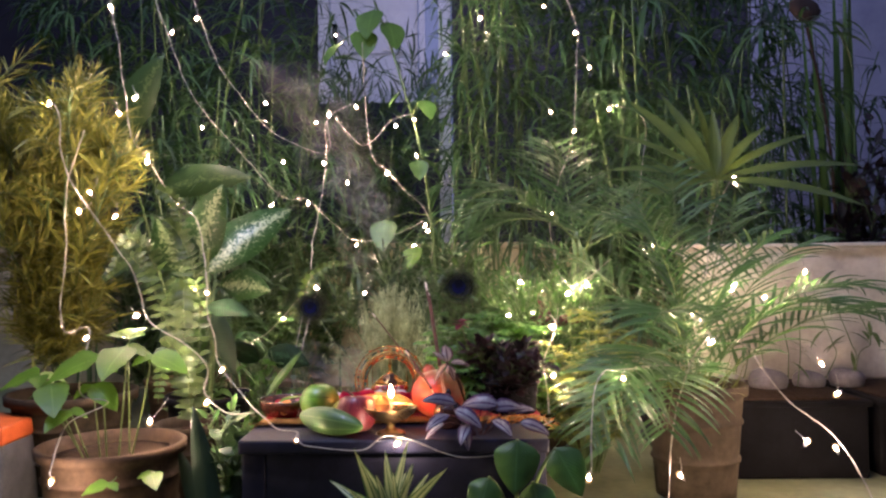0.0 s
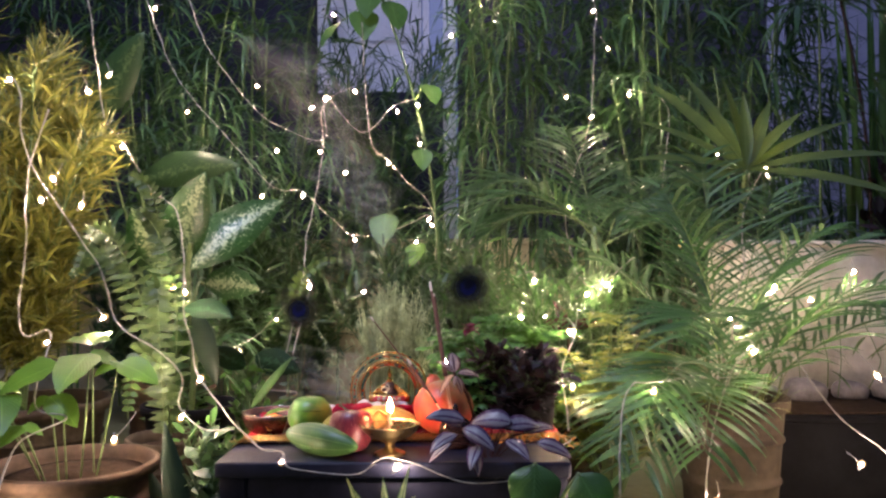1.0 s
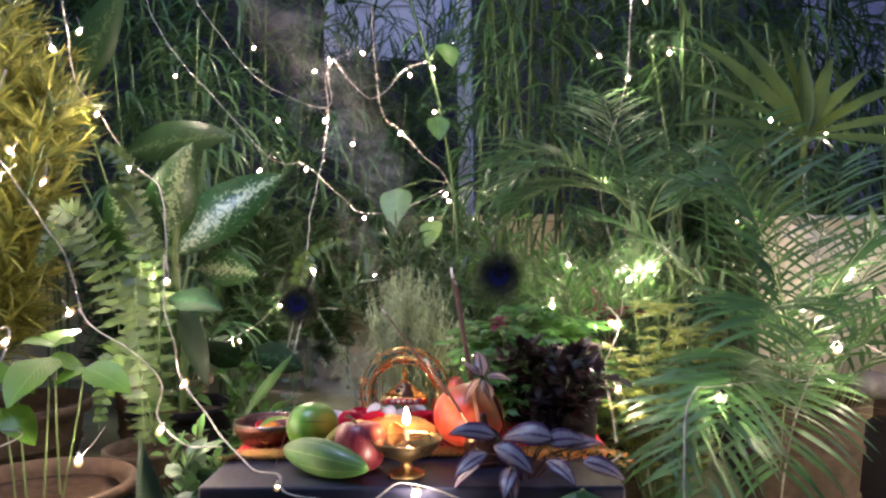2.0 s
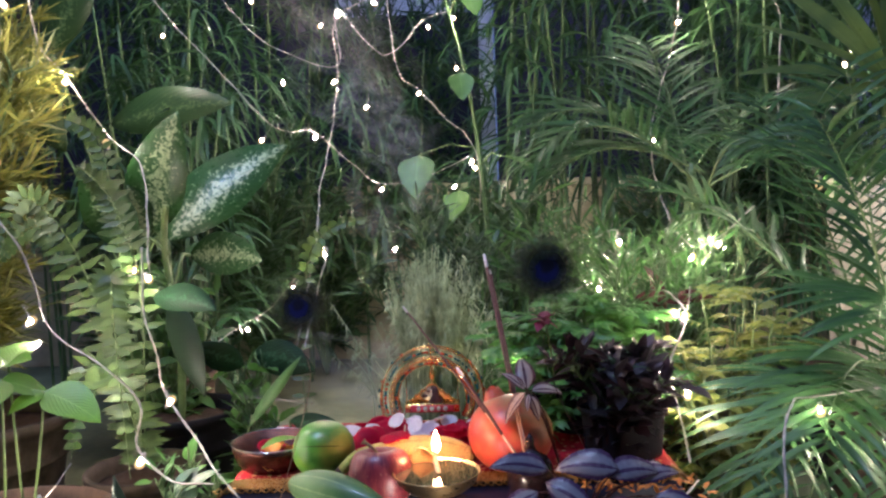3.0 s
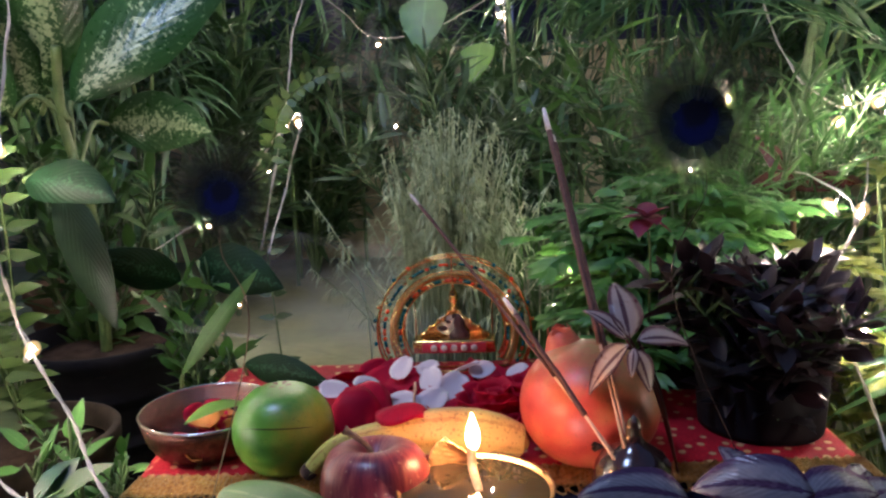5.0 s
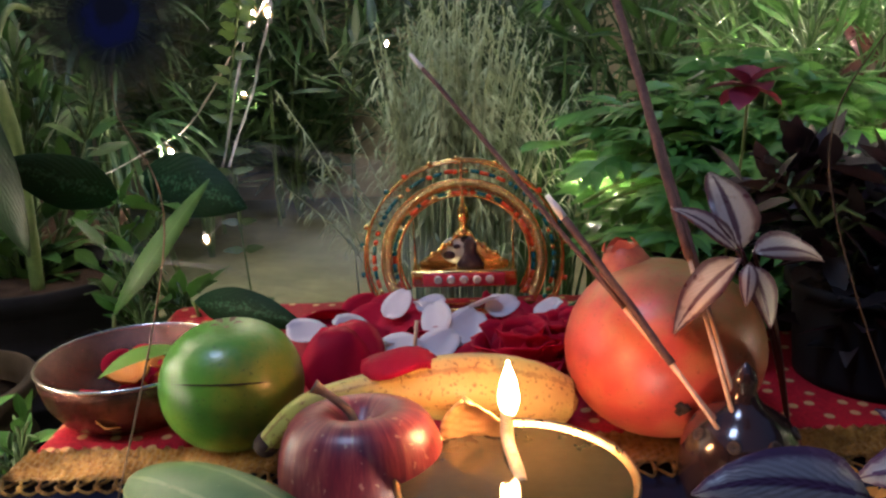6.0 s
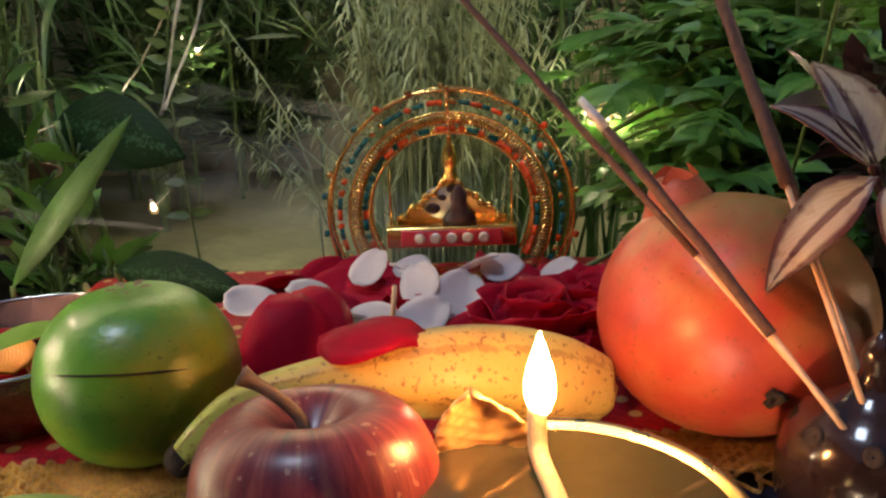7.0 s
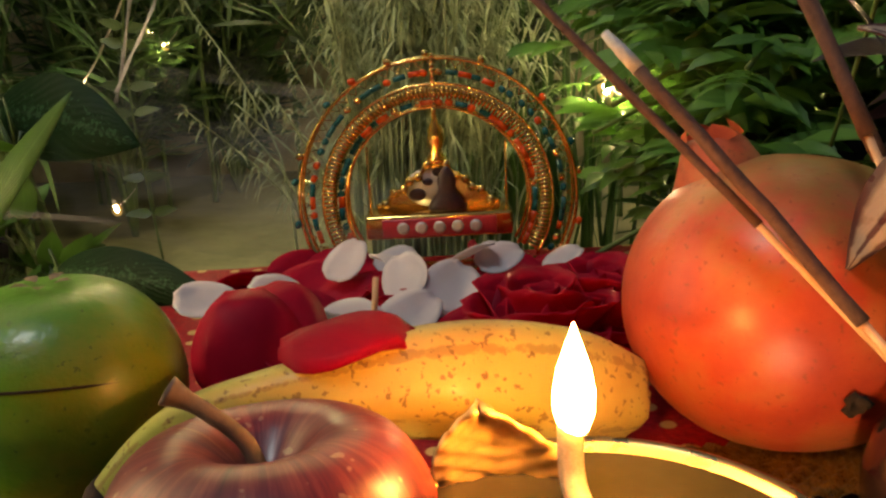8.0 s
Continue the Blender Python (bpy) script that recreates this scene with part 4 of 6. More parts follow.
bead.lathe([(0.0003, -0.0027), (0.0018, -0.0022), (0.0024, 0), (0.0018, 0.0022), (0.0003, 0.0027)], 8)
BEADS = [bead.mesh("bead", BEAD_RED), bead.mesh("bead", BEAD_TEAL), bead.mesh("bead", GOLD)]
tubeb = Geo()
tubeb.tube([(0, 0, -0.0042), (0, 0, 0.0042)], 0.0019, 8)
TUBES = [tubeb.mesh("tube_bead", BEAD_RED), tubeb.mesh("tube_bead", BEAD_TEAL)]
for r, count, kind in ((0.0955, 15, 0), (0.0648, 36, 1), (0.0835, 42, 1)):
    for i in range(count):
        a = radians(-26 + 232 * (i + rng.uniform(-0.2, 0.2)) / (count - 1))
        pick = BEADS if kind == 0 or rng.random() < 0.35 else TUBES
        b = new("bead", pick[rng.randrange(len(pick))])
        b.parent = jhula
        b.location = (r * math.cos(a), -0.006 + rng.uniform(-0.002, 0.002), 0.052 + r * math.sin(a))
        b.rotation_euler = (0, -a + (0 if pick is TUBES else 0.4), 0)
# foot bars and hanging seat
for y in (-0.006, 0.010):
    g = Geo()
    g.tube([(-0.080, y, 0.003), (0.080, y, 0.003)], 0.0016, 6)
    part("foot_bar", g, GOLD, jhula)
for x in (-0.046, 0.046):
    g = Geo()
    z1 = 0.052 + math.sqrt(0.059 ** 2 - x * x)
    g.tube([(x, 0.0, z1), (x, 0.0, 0.044)], 0.0010, 5)
    part("hanger", g, GOLD, jhula)
g = Geo()
g.box((-0.049, -0.014, 0.028), (0.049, 0.016, 0.044), 0.002)
seat = part("seat", g, GOLD, jhula, "gold swing seat")
g = Geo()
g.box((-0.038, -0.0165, 0.0300), (0.038, -0.0141, 0.0420), 0.001)
panel = part("panel", g, RED_PLASTIC, seat, "red panel with round silver discs")
for k in range(5):
    g = Geo()
    g.lathe([(0.0043, -0.0004), (0.0040, 0.0010), (0.0022, 0.0013), (0.0003, 0.0012)], 14)
    d = part("disc", g, SILVER_DOT, seat)
    d.location, d.rotation_euler = (-0.024 + k * 0.012, -0.0166, 0.0360), (radians(90), 0, 0)
# scalloped back of the seat
g = Geo()
edge = []
for i in range(41):
    u = -1 + i / 20
    edge.append((0.042 * u, 0.044 + 0.034 * (1 - abs(u) ** 0.85) + 0.003 * abs(math.sin(u * 11))))
for y in (0.006, 0.011):
    for x, z in edge:
        g.v += [Vector((x, y, 0.043)), Vector((x, y, z))]
        g.uv += [(0.5, 0), (0.5, 1)]
for i in range(40):
    a, b = 2 * i, 82 + 2 * i
    g.f += [(a, a + 2, a + 3, a + 1), (b, b + 1, b + 3, b + 2), (a + 1, a + 3, b + 3, b + 1)]
part("back", g, GOLD, jhula, "scalloped gold back", smooth=False)
g = Geo()
g.tube([(x, 0.004, z) for x, z in edge], 0.0014, 6)
part("back_rim", g, GOLD, jhula)
# pale enamel field of the back with dark oval spots
g = Geo()
g.lathe([(0.0145, -0.0006), (0.0140, 0.0006), (0.0004, 0.0008)], 24, (1.15, 0.9))
field = part("enamel_field", g, SILVER_DOT, jhula, "pale enamel field with dark spots")
field.location, field.rotation_euler = (-0.006, 0.0048, 0.0585), (radians(90), 0, 0)
for x, z, r in ((-0.014, 0.054, 0.0050), (-0.0065, 0.0625, 0.0030), (0.001, 0.069, 0.0036)):
    g = Geo()
    g.lathe([(r, -0.0004), (r * 0.8, 0.0006), (0.0003, 0.0009)], 16, (1.2, 0.9))
    sp = part("spot", g, FIGURE, field)
    sp.location = (x + 0.006, z - 0.0585, 0.0012)
for k in range(1, 14):
    b = new("bead", BEADS[2])
    b.parent = jhula
    x, z = edge[round(k * 40 / 14)]
    b.location, b.scale = (x, 0.003, z), (1.35, 1.35, 1.2)
g = Geo()
g.lathe([(0.006, 0.074), (0.0068, 0.078), (0.0038, 0.083), (0.0060, 0.090), (0.0050, 0.098), (0.0022, 0.103), (0.0014, 0.113)], 14, centre=(0, 0.006, 0))
part("finial", g, GOLD, jhula, "gold finial under the arch")
for k in range(12):
    b = new("chain_link", BEADS[2])
    b.parent = jhula
    b.location, b.rotation_euler = (0, -0.008, 0.112 + k * 0.0031), (0, 0, k)
    b.scale = (0.8, 0.8, 0.7)
# the small figure on the seat, kept as one plain form
g = Geo()
g.lathe([(0.0145, 0.0), (0.0155, 0.003), (0.011, 0.009), (0.0075, 0.013), (0.0068, 0.017), (0.0078, 0.021), (0.006, 0.026), (0.003, 0.030), (0.0004, 0.032)], 20, (1, 0.5))
solid("figurine", g, FIGURE, "small dark painted figurine sitting on the swing seat", "figurine", place=(SX + 0.006, SY - 0.003, SZ + 0.0445), smooth=True).scale = (0.85, 0.85, 0.92)

# ---- bowl of offerings ----
bowl = thing("offering_bowl", (-0.337, 1.945, CZ + 0.001), "hammered copper coloured bowl with a bright steel rim", "bowl")
g = Geo()
g.lathe([(0.0005, 0.0), (0.046, 0.0), (0.052, 0.004), (0.060, 0.016), (0.064, 0.030), (0.066, 0.040), (0.064, 0.040), (0.058, 0.018), (0.048, 0.006), (0.0005, 0.004)], 56,
        wobble=lambda a, s: 1 + 0.010 * math.cos(28 * a) * (0.2 < s < 0.5))
part("body", g, COPPER, bowl)
g = Geo()
g.tube([(0.0655 * math.cos(a), 0.0655 * math.sin(a), 0.0405) for a in [j * math.pi / 32 for j in range(65)]], 0.0014, 6)
part("rim", g, STEEL, bowl, "bright steel rim")


def petal(name, place, size, material, label, yaw, pitch, curl=0.7, group="", wide=0.9, category="petal", roll=None):
    g = Geo()
    g.cup((0, 0, 0), turned(yaw, pitch), size, wide, curl, rng.uniform(-0.6, 0.6) if roll is None else roll, rng.uniform(0.1, 0.5))
    ob = solid(name, g, material, label, category, place=place, smooth=True, group=group)
    ob.modifiers.new("thick", "SOLIDIFY").thickness = 0.0006
    return ob


for k in range(14):
    a, r = rng.uniform(0, 6.28), 0.045 * math.sqrt(rng.random())
    mat, lab = rng.choice([(RED_PETAL, "dark red rose petal in the bowl"), (RED_PETAL, "dark red rose petal in the bowl"), (ORANGE_PETAL, "orange marigold petal in the bowl")])
    petal("loose_petal", (-0.337 + r * math.cos(a), 1.945 + r * math.sin(a), CZ + 0.008 + rng.uniform(0, 0.014)), rng.uniform(0.02, 0.034), mat, lab, rng.uniform(0, 360), rng.uniform(-5, 50), group="petals in the bowl")
g = Geo()
g.blade((0, 0, 0), turned(20, 25), 0.065, 0.032, 0.7, 8)
solid("loose_leaf", g, LIME, "small green leaf lying in the bowl", "leaf", place=(-0.355, 1.925, CZ + 0.032), smooth=True)

# petals heaped before the swing: red below, a few broad pinkish white ones on top
for k in range(46):
    x, y = rng.uniform(-0.215, 0.005), rng.uniform(1.965, 2.105)
    petal("rose_petal", (x, y, CZ + 0.003 + 0.004 * rng.random()), rng.uniform(0.036, 0.052), RED_PETAL, "dark red rose petal on the altar cloth", rng.uniform(0, 360), rng.uniform(0, 24), 0.5, group="rose petals before the swing")
for x, y, z, s, yaw, pitch, roll in ((-0.236, 1.990, 0.046, 0.034, 10, -6, 0.5), (-0.166, 2.060, 0.030, 0.034, 55, 35, 0.2), (-0.178, 2.020, 0.028, 0.034, 170, 30, -0.5), (-0.168, 1.995, 0.024, 0.040, -15, 18, 0.6), (-0.150, 2.005, 0.024, 0.032, 190, 22, 0.4),
                                     (-0.142, 2.075, 0.032, 0.028, 20, 20, 0.3), (-0.112, 2.040, 0.028, 0.042, 150, 30, 0.3), (-0.108, 2.005, 0.026, 0.046, 60, 24, 0.5), (-0.100, 2.060, 0.036, 0.034, -10, 28, -0.2), (-0.082, 2.055, 0.036, 0.032, 25, 12, 0.5),
                                     (-0.132, 1.985, 0.026, 0.038, 40, 16, 0.5), (-0.120, 2.015, 0.032, 0.036, 100, 34, -0.4), (-0.040, 2.070, 0.026, 0.028, 20, 30, 0.2), (-0.122, 1.980, 0.020, 0.036, 130, 20, 0.3)):
    petal("white_petal", (x, y, CZ + z - 0.006), s * 0.94, WHITE_PETAL, "pinkish white flower petal among red petals", yaw, pitch, 0.32, group="white petals before the swing", wide=0.78, roll=roll)


def rose(place, size, label):
    """A rose head: upright heart, then rounder petals that open outwards."""
    top = thing("rose", place, label, "flower", "red roses on the altar cloth")
    for ring, count, lean, s in ((0.10, 4, 84, 0.72), (0.20, 5, 70, 0.82), (0.30, 6, 50, 0.86), (0.34, 6, 24, 0.88)):
        for k in range(count):
            a = 360 / count * k + ring * 300 + rng.uniform(-12, 12)
            g = Geo()
            g.cup((ring * size * 0.45 * math.cos(radians(a)), ring * size * 0.45 * math.sin(radians(a)), 0), turned(a, lean + rng.uniform(-6, 6)), size * s, 1.05, 0.55, rng.uniform(-0.15, 0.15), 0.5)
            petal_ = part("petal", g, RED_PETAL, top)
            petal_.modifiers.new("thick", "SOLIDIFY").thickness = 0.0006


for x, y, s in ((-0.056, 1.975, 0.056), (-0.018, 2.000, 0.054), (-0.120, 2.035, 0.036)):
    rose((x, y, CZ + 0.004), s, "dark red rose head lying on the cloth")
# large loose petals: one on the banana, two leaning behind it
for x, y, z, s, yaw, pt, wide, roll in ((-0.158, 1.860, 0.0705, 0.046, 4, 6, 0.75, 0.15), (-0.186, 1.930, 0.012, 0.052, 100, 66, 1.0, 0.1), (-0.206, 1.945, 0.014, 0.050, 60, 50, 0.95, 0.3), (-0.172, 1.965, 0.020, 0.046, 120, 44, 0.9, -0.2), (-0.092, 1.950, 0.026, 0.050, 10, 14, 0.8, 0.2)):
    petal("rose_petal", (x, y, CZ + z), s, RED_PETAL, "large crimson rose petal resting against the banana", yaw, pt, -0.4, "rose petals before the swing", wide, roll=roll)
g = Geo()
g.tube([(0, 0, 0), (0.004, 0.002, 0.036)], 0.0015, 6)
solid("match_stick", g, BAMBOO_STICK, "bare wooden stick standing among the petals", "stick", place=(-0.138, 1.975, CZ + 0.016), smooth=True)

# ---- peacock feathers ----
def feather(place, foot, size, lean, label, stem):
    """A long curved quill with fine barbs and a dark blue eye near its end."""
    top = thing("peacock_feather", foot, label, "feather", "peacock feathers")
    o, c = Vector(foot), Vector(place)
    d = c - o
    tip = d + (d.normalized() + Vector((lean, 0, -0.2))) * size * 0.75
    quill = spline([(0, 0, 0), d * 0.5 + Vector((-lean * 0.12, 0, 0.03)), d * 0.85, d, tip], 10)
    g = Geo()
    g.tube(quill, [0.0006 - 0.0004 * i / (len(quill) - 1) for i in range(len(quill))], 5)
    part("quill", g, stem, top)
    g = Geo()
    n = len(quill)
    for i in range(int(n * 0.62), n):
        q = quill[i]
        dr = (quill[min(i + 1, n - 1)] - quill[i - 1]).normalized()
        side = dr.cross(Vector((0, 1, 0))).normalized()
        near = max(0.25, 1 - ((i - n * 0.80) / (n * 0.2)) ** 2)
        for k in range(8):
            for s in (-1, 1):
                ln = size * near * rng.uniform(0.75, 1.05)
                g.blade(q + dr * rng.uniform(0, 0.008), side * s + dr * rng.uniform(0.4, 1.1) + Vector((0, rng.uniform(-0.15, 0.15), 0)), ln, 0.0016, 0.25, 4, fold=0.0)
    for k in range(1300):
        a = rng.uniform(0, 2 * math.pi)
        way = Vector((math.cos(a), rng.uniform(-0.5, 0.5), math.sin(a) * 0.95 + rng.uniform(-0.2, 0.5)))
        g.blade(d + way * size * 0.2 + Vector((0, 0.003, 0)), way + Vector((0, 0, 0.15)), size * (0.2 + 0.75 * rng.random() ** 1.6), rng.uniform(0.0006, 0.0011), 0.3, 5, fold=0.0, twist=rng.uniform(-0.5, 0.5), up=(0, -1, 0.1))
    part("barb_fringe", g, FEATHER, top, "fine dark green brown barbs", kind="stuff")
    g = Geo()
    g.lathe([(1.0, 0), (0.75, 0.02), (0.4, 0.03), (0.01, 0.03)], 40, (0.92, 1.0), wobble=lambda a, s: 1 + 0.05 * math.cos(23 * a))
    e = part("eye", g, FEATHER_EYE, top, "deep blue eye with a navy heart")
    e.location, e.rotation_euler, e.scale = d + Vector((0, -0.004, 0)), (radians(82), 0, radians(6)), (size * 0.72, size * 0.72, size * 0.5)


feather((-0.250, 1.795, 0.503), (-0.292, 1.800, CZ), 0.056, -0.25, "dark peacock feather with a deep blue eye on a thin quill", TWIG)
# Right quill is coloured near black so it sinks into the dark behind.
feather((0.083, 1.755, 0.548), (0.16, 1.83, CZ), 0.066, 0.35, "large dark peacock feather with a blue black eye", SCAR)

# ---- incense smoke ----
def smoke(pts, widths, label):
    line = spline(pts, 8)
    wide = [p.x for p in spline([(w, 0, 0) for w in widths], 8)]
    g = Geo()
    for i, p in enumerate(line):
        for k in range(7):
            u = k / 6
            bend = 0.35 * wide[i] * math.sin(u * 3.1 + i * 0.35)
            g.v.append(p + Vector(((u - 0.5) * wide[i], bend, 0.02 * math.sin(i * 0.7 + u * 4))))
            g.uv.append((u, i / (len(line) - 1)))
    for i in range(len(line) - 1):
        for k in range(6):
            a = i * 7 + k
            g.f.append((a, a + 1, a + 8, a + 7))
    solid("smoke_wisp", g, SMOKE_STUFF, label, "smoke", "stuff", smooth=True)


smoke([(-0.13, 1.97, 0.49), (-0.19, 2.15, 0.66), (-0.17, 2.35, 0.80), (-0.30, 2.5, 1.0), (-0.40, 2.6, 1.25)], [0.02, 0.12, 0.20, 0.30, 0.36], "pale blue wisp of incense smoke rising among the plants")
smoke([(-0.06, 2.0, 0.56), (-0.14, 2.2, 0.70), (-0.26, 2.3, 0.86), (-0.34, 2.45, 1.06), (-0.52, 2.55, 1.28)], [0.02, 0.10, 0.22, 0.26, 0.34], "thin curl of incense smoke above the swing")
smoke([(-0.18, 2.22, 0.20), (-0.24, 2.25, 0.26), (-0.27, 2.27, 0.32), (-0.26, 2.29, 0.39)], [0.36, 0.42, 0.36, 0.22], "low haze of incense smoke behind the swing")

# ---- plants ----
def pot(place, r_top, r_base, h, material, label, name="plant_pot", bands=2):
    top = thing(name, place, label, "plant pot")
    g = Geo()
    prof = [(0.0005, 0.0), (r_base, 0.0)]
    for i in range(1, 12):
        s = i / 12
        r = r_base + (r_top * 0.93 - r_base) * s
        if bands and i % 4 == 0:
            prof += [(r, h * s - 0.006), (r + 0.005, h * s - 0.003), (r + 0.005, h * s + 0.003), (r, h * s + 0.006)]
        else:
            prof.append((r, h * s))
    prof += [(r_top * 0.94, h * 0.90), (r_top, h * 0.905), (r_top * 1.01, h * 0.99), (r_top * 0.99, h), (r_top * 0.93, h), (r_top * 0.90, h * 0.90), (r_top * 0.85, h * 0.78)]
    g.lathe(prof, 48, wobble=lambda a, s: 1 + 0.006 * math.cos(3 * a + r_top * 50))
    part("body", g, material, top)
    g = Geo()
    g.lathe([(r_top * 0.885, h * 0.86), (r_top * 0.6, h * 0.885), (r_top * 0.3, h * 0.87), (0.0005, h * 0.89)], 32, wobble=lambda a, s: 1 + 0.03 * math.cos(5 * a))
    part("soil", g, SOIL, top, "dark potting soil")
    return top


def palm_frond(parent, base, way, length, leaf, n=26, droop=0.9, spread=0.9, material=None, width=0.0105):
    """An arching rib with paired narrow leaflets."""
    p, d = Vector(base), Vector(way).normalized()
    pts, steps = [p.copy()], 24
    for i in range(steps):
        d = (d + Vector((0, 0, -droop / steps * (0.3 + 1.4 * i / steps)))).normalized()
        p = p + d * (length / steps)
        pts.append(p.copy())
    g = Geo()
    g.tube(pts, [0.0036 * (1 - 0.8 * i / steps) for i in range(steps + 1)], 5)
    rib = part("rib", g, STEM, parent)
    g = Geo()
    for i in range(n):
        s = 0.22 + 0.78 * i / (n - 1)
        k = min(steps - 1, int(s * steps))
        q, dr = pts[k].lerp(pts[k + 1], s * steps - k), (pts[k + 1] - pts[k]).normalized()
        side = dr.cross(Vector((0, 0, 1))).normalized()
        upn = side.cross(dr)
        size = leaf * (0.45 + 0.75 * math.sin(math.pi * (0.12 + 0.80 * (s - 0.22) / 0.78)))
        for sg in (-1, 1):
            w = side * sg * spread + dr * rng.uniform(0.55, 0.8) + upn * rng.uniform(0.05, 0.4)
            g.blade(q, w, size * rng.uniform(0.88, 1.08), width * rng.uniform(0.8, 1.1), rng.uniform(0.4, 0.9), 7, fold=0.18, peak=0.3, up=(rng.uniform(-0.4, 0.4), -0.55, 0.8))
    part("foliage", g, material or PALM, rib, kind="stuff")


def bush(place, size, count, leaf, width, material, label, category="shrub", stems=9, droop=0.35, high=0.0):
    """Branching stems from one foot, set with many small leaves, uneven in outline."""
    top = thing("shrub", place, label, category)
    sx, sy, sz = size
    g, lv = Geo(), Geo()
    tips = []
    for k in range(stems):
        a = 2 * math.pi * k / stems + rng.uniform(-0.3, 0.3)
        end = Vector((sx * math.cos(a) * rng.uniform(0.2, 0.9), sy * math.sin(a) * rng.uniform(0.2, 0.9), sz * rng.uniform(0.65, 1.0)))
        line = spline([(0, 0, 0), (end.x * 0.25, end.y * 0.25, end.z * 0.45), end], 8)
        g.tube(line, [0.007 * (1 - 0.75 * i / (len(line) - 1)) for i in range(len(line))], 5)
        for j in range(len(line) // 4, len(line)):
            for b in range(3):
                d = Vector((rng.uniform(-1, 1), rng.uniform(-1, 1), rng.uniform(0.0, 1.1))).normalized()
                e = line[j] + Vector((d.x * sx, d.y * sy, d.z * sz * 0.5)) * rng.uniform(0.15, 0.42)
                g.tube([line[j], line[j].lerp(e, 0.5) + Vector((0, 0, 0.01)), e], [0.0022, 0.0016, 0.0009], 4)
                tips.append((line[j], e))
    part("branchwork", g, CANE, top, kind="stuff")
    for k in range(count):
        s, e = tips[rng.randrange(len(tips))]
        q = s.lerp(e, rng.uniform(0.2, 1.05))
        if q.z < high:
            continue
        d = (e - s).normalized() + Vector((rng.gauss(0, 0.6), rng.gauss(0, 0.6), rng.gauss(0.15, 0.5)))
        lv.blade(q, d, leaf * rng.uniform(0.6, 1.25), width * rng.uniform(0.7, 1.2), droop * rng.uniform(0.3, 1.6), 4, twist=rng.uniform(-0.8, 0.8))
    part("foliage", lv, material, top, kind="stuff")
    return top


def big_leaf(parent, base, tip, width, material, droop=0.5, wave=0.02, stalk_from=None, twist=0.0, up=(0, -1, 0.3), fold=0.10, peak=0.42, name="leaf", n=16):
    b, t = Vector(base), Vector(tip)
    d = t - b
    g = Geo()
    rise = Vector((0, 0, droop * 0.55))
    end = g.blade((0, 0, 0), d.normalized() + rise, d.length, width, droop, n, fold=fold, twist=twist, peak=peak, up=up, wave=wave)
    turn_to = end.rotation_difference(d).to_matrix()
    g.v = [b + turn_to @ v * (d.length / end.length) for v in g.v]
    leaf = part(name, g, material, parent)
    leaf.modifiers.new("thick", "SOLIDIFY").thickness = 0.0008
    if stalk_from is not None:
        s = Vector(stalk_from)
        g = Geo()
        mid = s.lerp(b, 0.55) + Vector((0, 0, 0.03))
        g.tube(spline([s, mid, b], 6), 0.0040 if width > 0.06 else 0.0022, 6)
        part("stalk", g, STEM, parent)
    return leaf


# feathery yellow green bush in a tall pot
pot((-0.98, 2.20, 0), 0.17, 0.12, 0.26, BROWN_POT, "brown clay pot holding the feathery bush")
bush((-1.02, 2.20, 0.22), (0.32, 0.30, 0.84), 15000, 0.078, 0.0062, NEEDLE, "dense feathery yellow green bush hung with lights", stems=15)

# speckled dumb cane
pot((-0.66, 2.38, 0), 0.13, 0.10, 0.22, BLACK, "black plastic pot behind the ferns")
dumb = thing("dumb_cane", (-0.66, 2.38, 0.19), "dumb cane with broad dark leaves speckled cream", "houseplant")
g = Geo()
g.tube(spline([(0, 0, 0), (0.02, -0.03, 0.2), (0.01, -0.06, 0.36), (0.03, -0.09, 0.46)], 8), [0.009] * 12 + [0.007] * 13, 8)
part("stem", g, STEM, dumb)
o = Vector((-0.66, 2.38, 0.19))
for b, t, w, st, tw in (((-0.690, 2.33, 0.585), (-0.567, 2.235, 0.840), 0.130, 0.36, 0.15), ((-0.676, 2.40, 0.574), (-0.425, 2.55, 0.785), 0.150, 0.30, 0.0), ((-0.645, 2.44, 0.540), (-0.493, 2.50, 0.514), 0.105, 0.28, 0.0),
                         ((-0.584, 2.10, 0.490), (-0.440, 2.03, 0.467), 0.062, 0.24, -0.5), ((-0.700, 2.28, 0.56), (-0.755, 2.20, 0.745), 0.125, 0.36, -0.3), ((-0.685, 2.33, 0.56), (-0.69, 2.25, 0.70), 0.07, 0.36, 0.9)):
    # Narrow lower leaf gets a darker material, dimming the bulb light on it.
    big_leaf(dumb, Vector(b) - o, Vector(t) - o, w, DUMB if w > 0.065 else DARKSPECK, 0.45, 0.012, (0.02, -0.06, st), tw)
big_leaf(dumb, Vector((-0.575, 2.15, 0.49)) - o, Vector((-0.51, 2.13, 0.29)) - o, 0.058, SWORD, 0.1, 0.01, (0.02, -0.06, 0.25))

# large dark leaves with pale bars behind
drac = thing("calathea", (-0.85, 2.75, 0.2), "tall plant with long dark leaves marked by pale bars", "houseplant")
for b, t, w in (((-1.02, 2.62, 1.02), (-0.855, 2.58, 1.30), 0.14), ((-0.95, 2.75, 0.86), (-0.57, 2.62, 0.885), 0.12), ((-1.1, 2.8, 0.8), (-1.25, 2.7, 1.1), 0.12)):
    o = Vector((-0.85, 2.75, 0.2))
    big_leaf(drac, Vector(b) - o, Vector(t) - o, w, BARRED, 0.3, 0.01, (0, 0, 0))
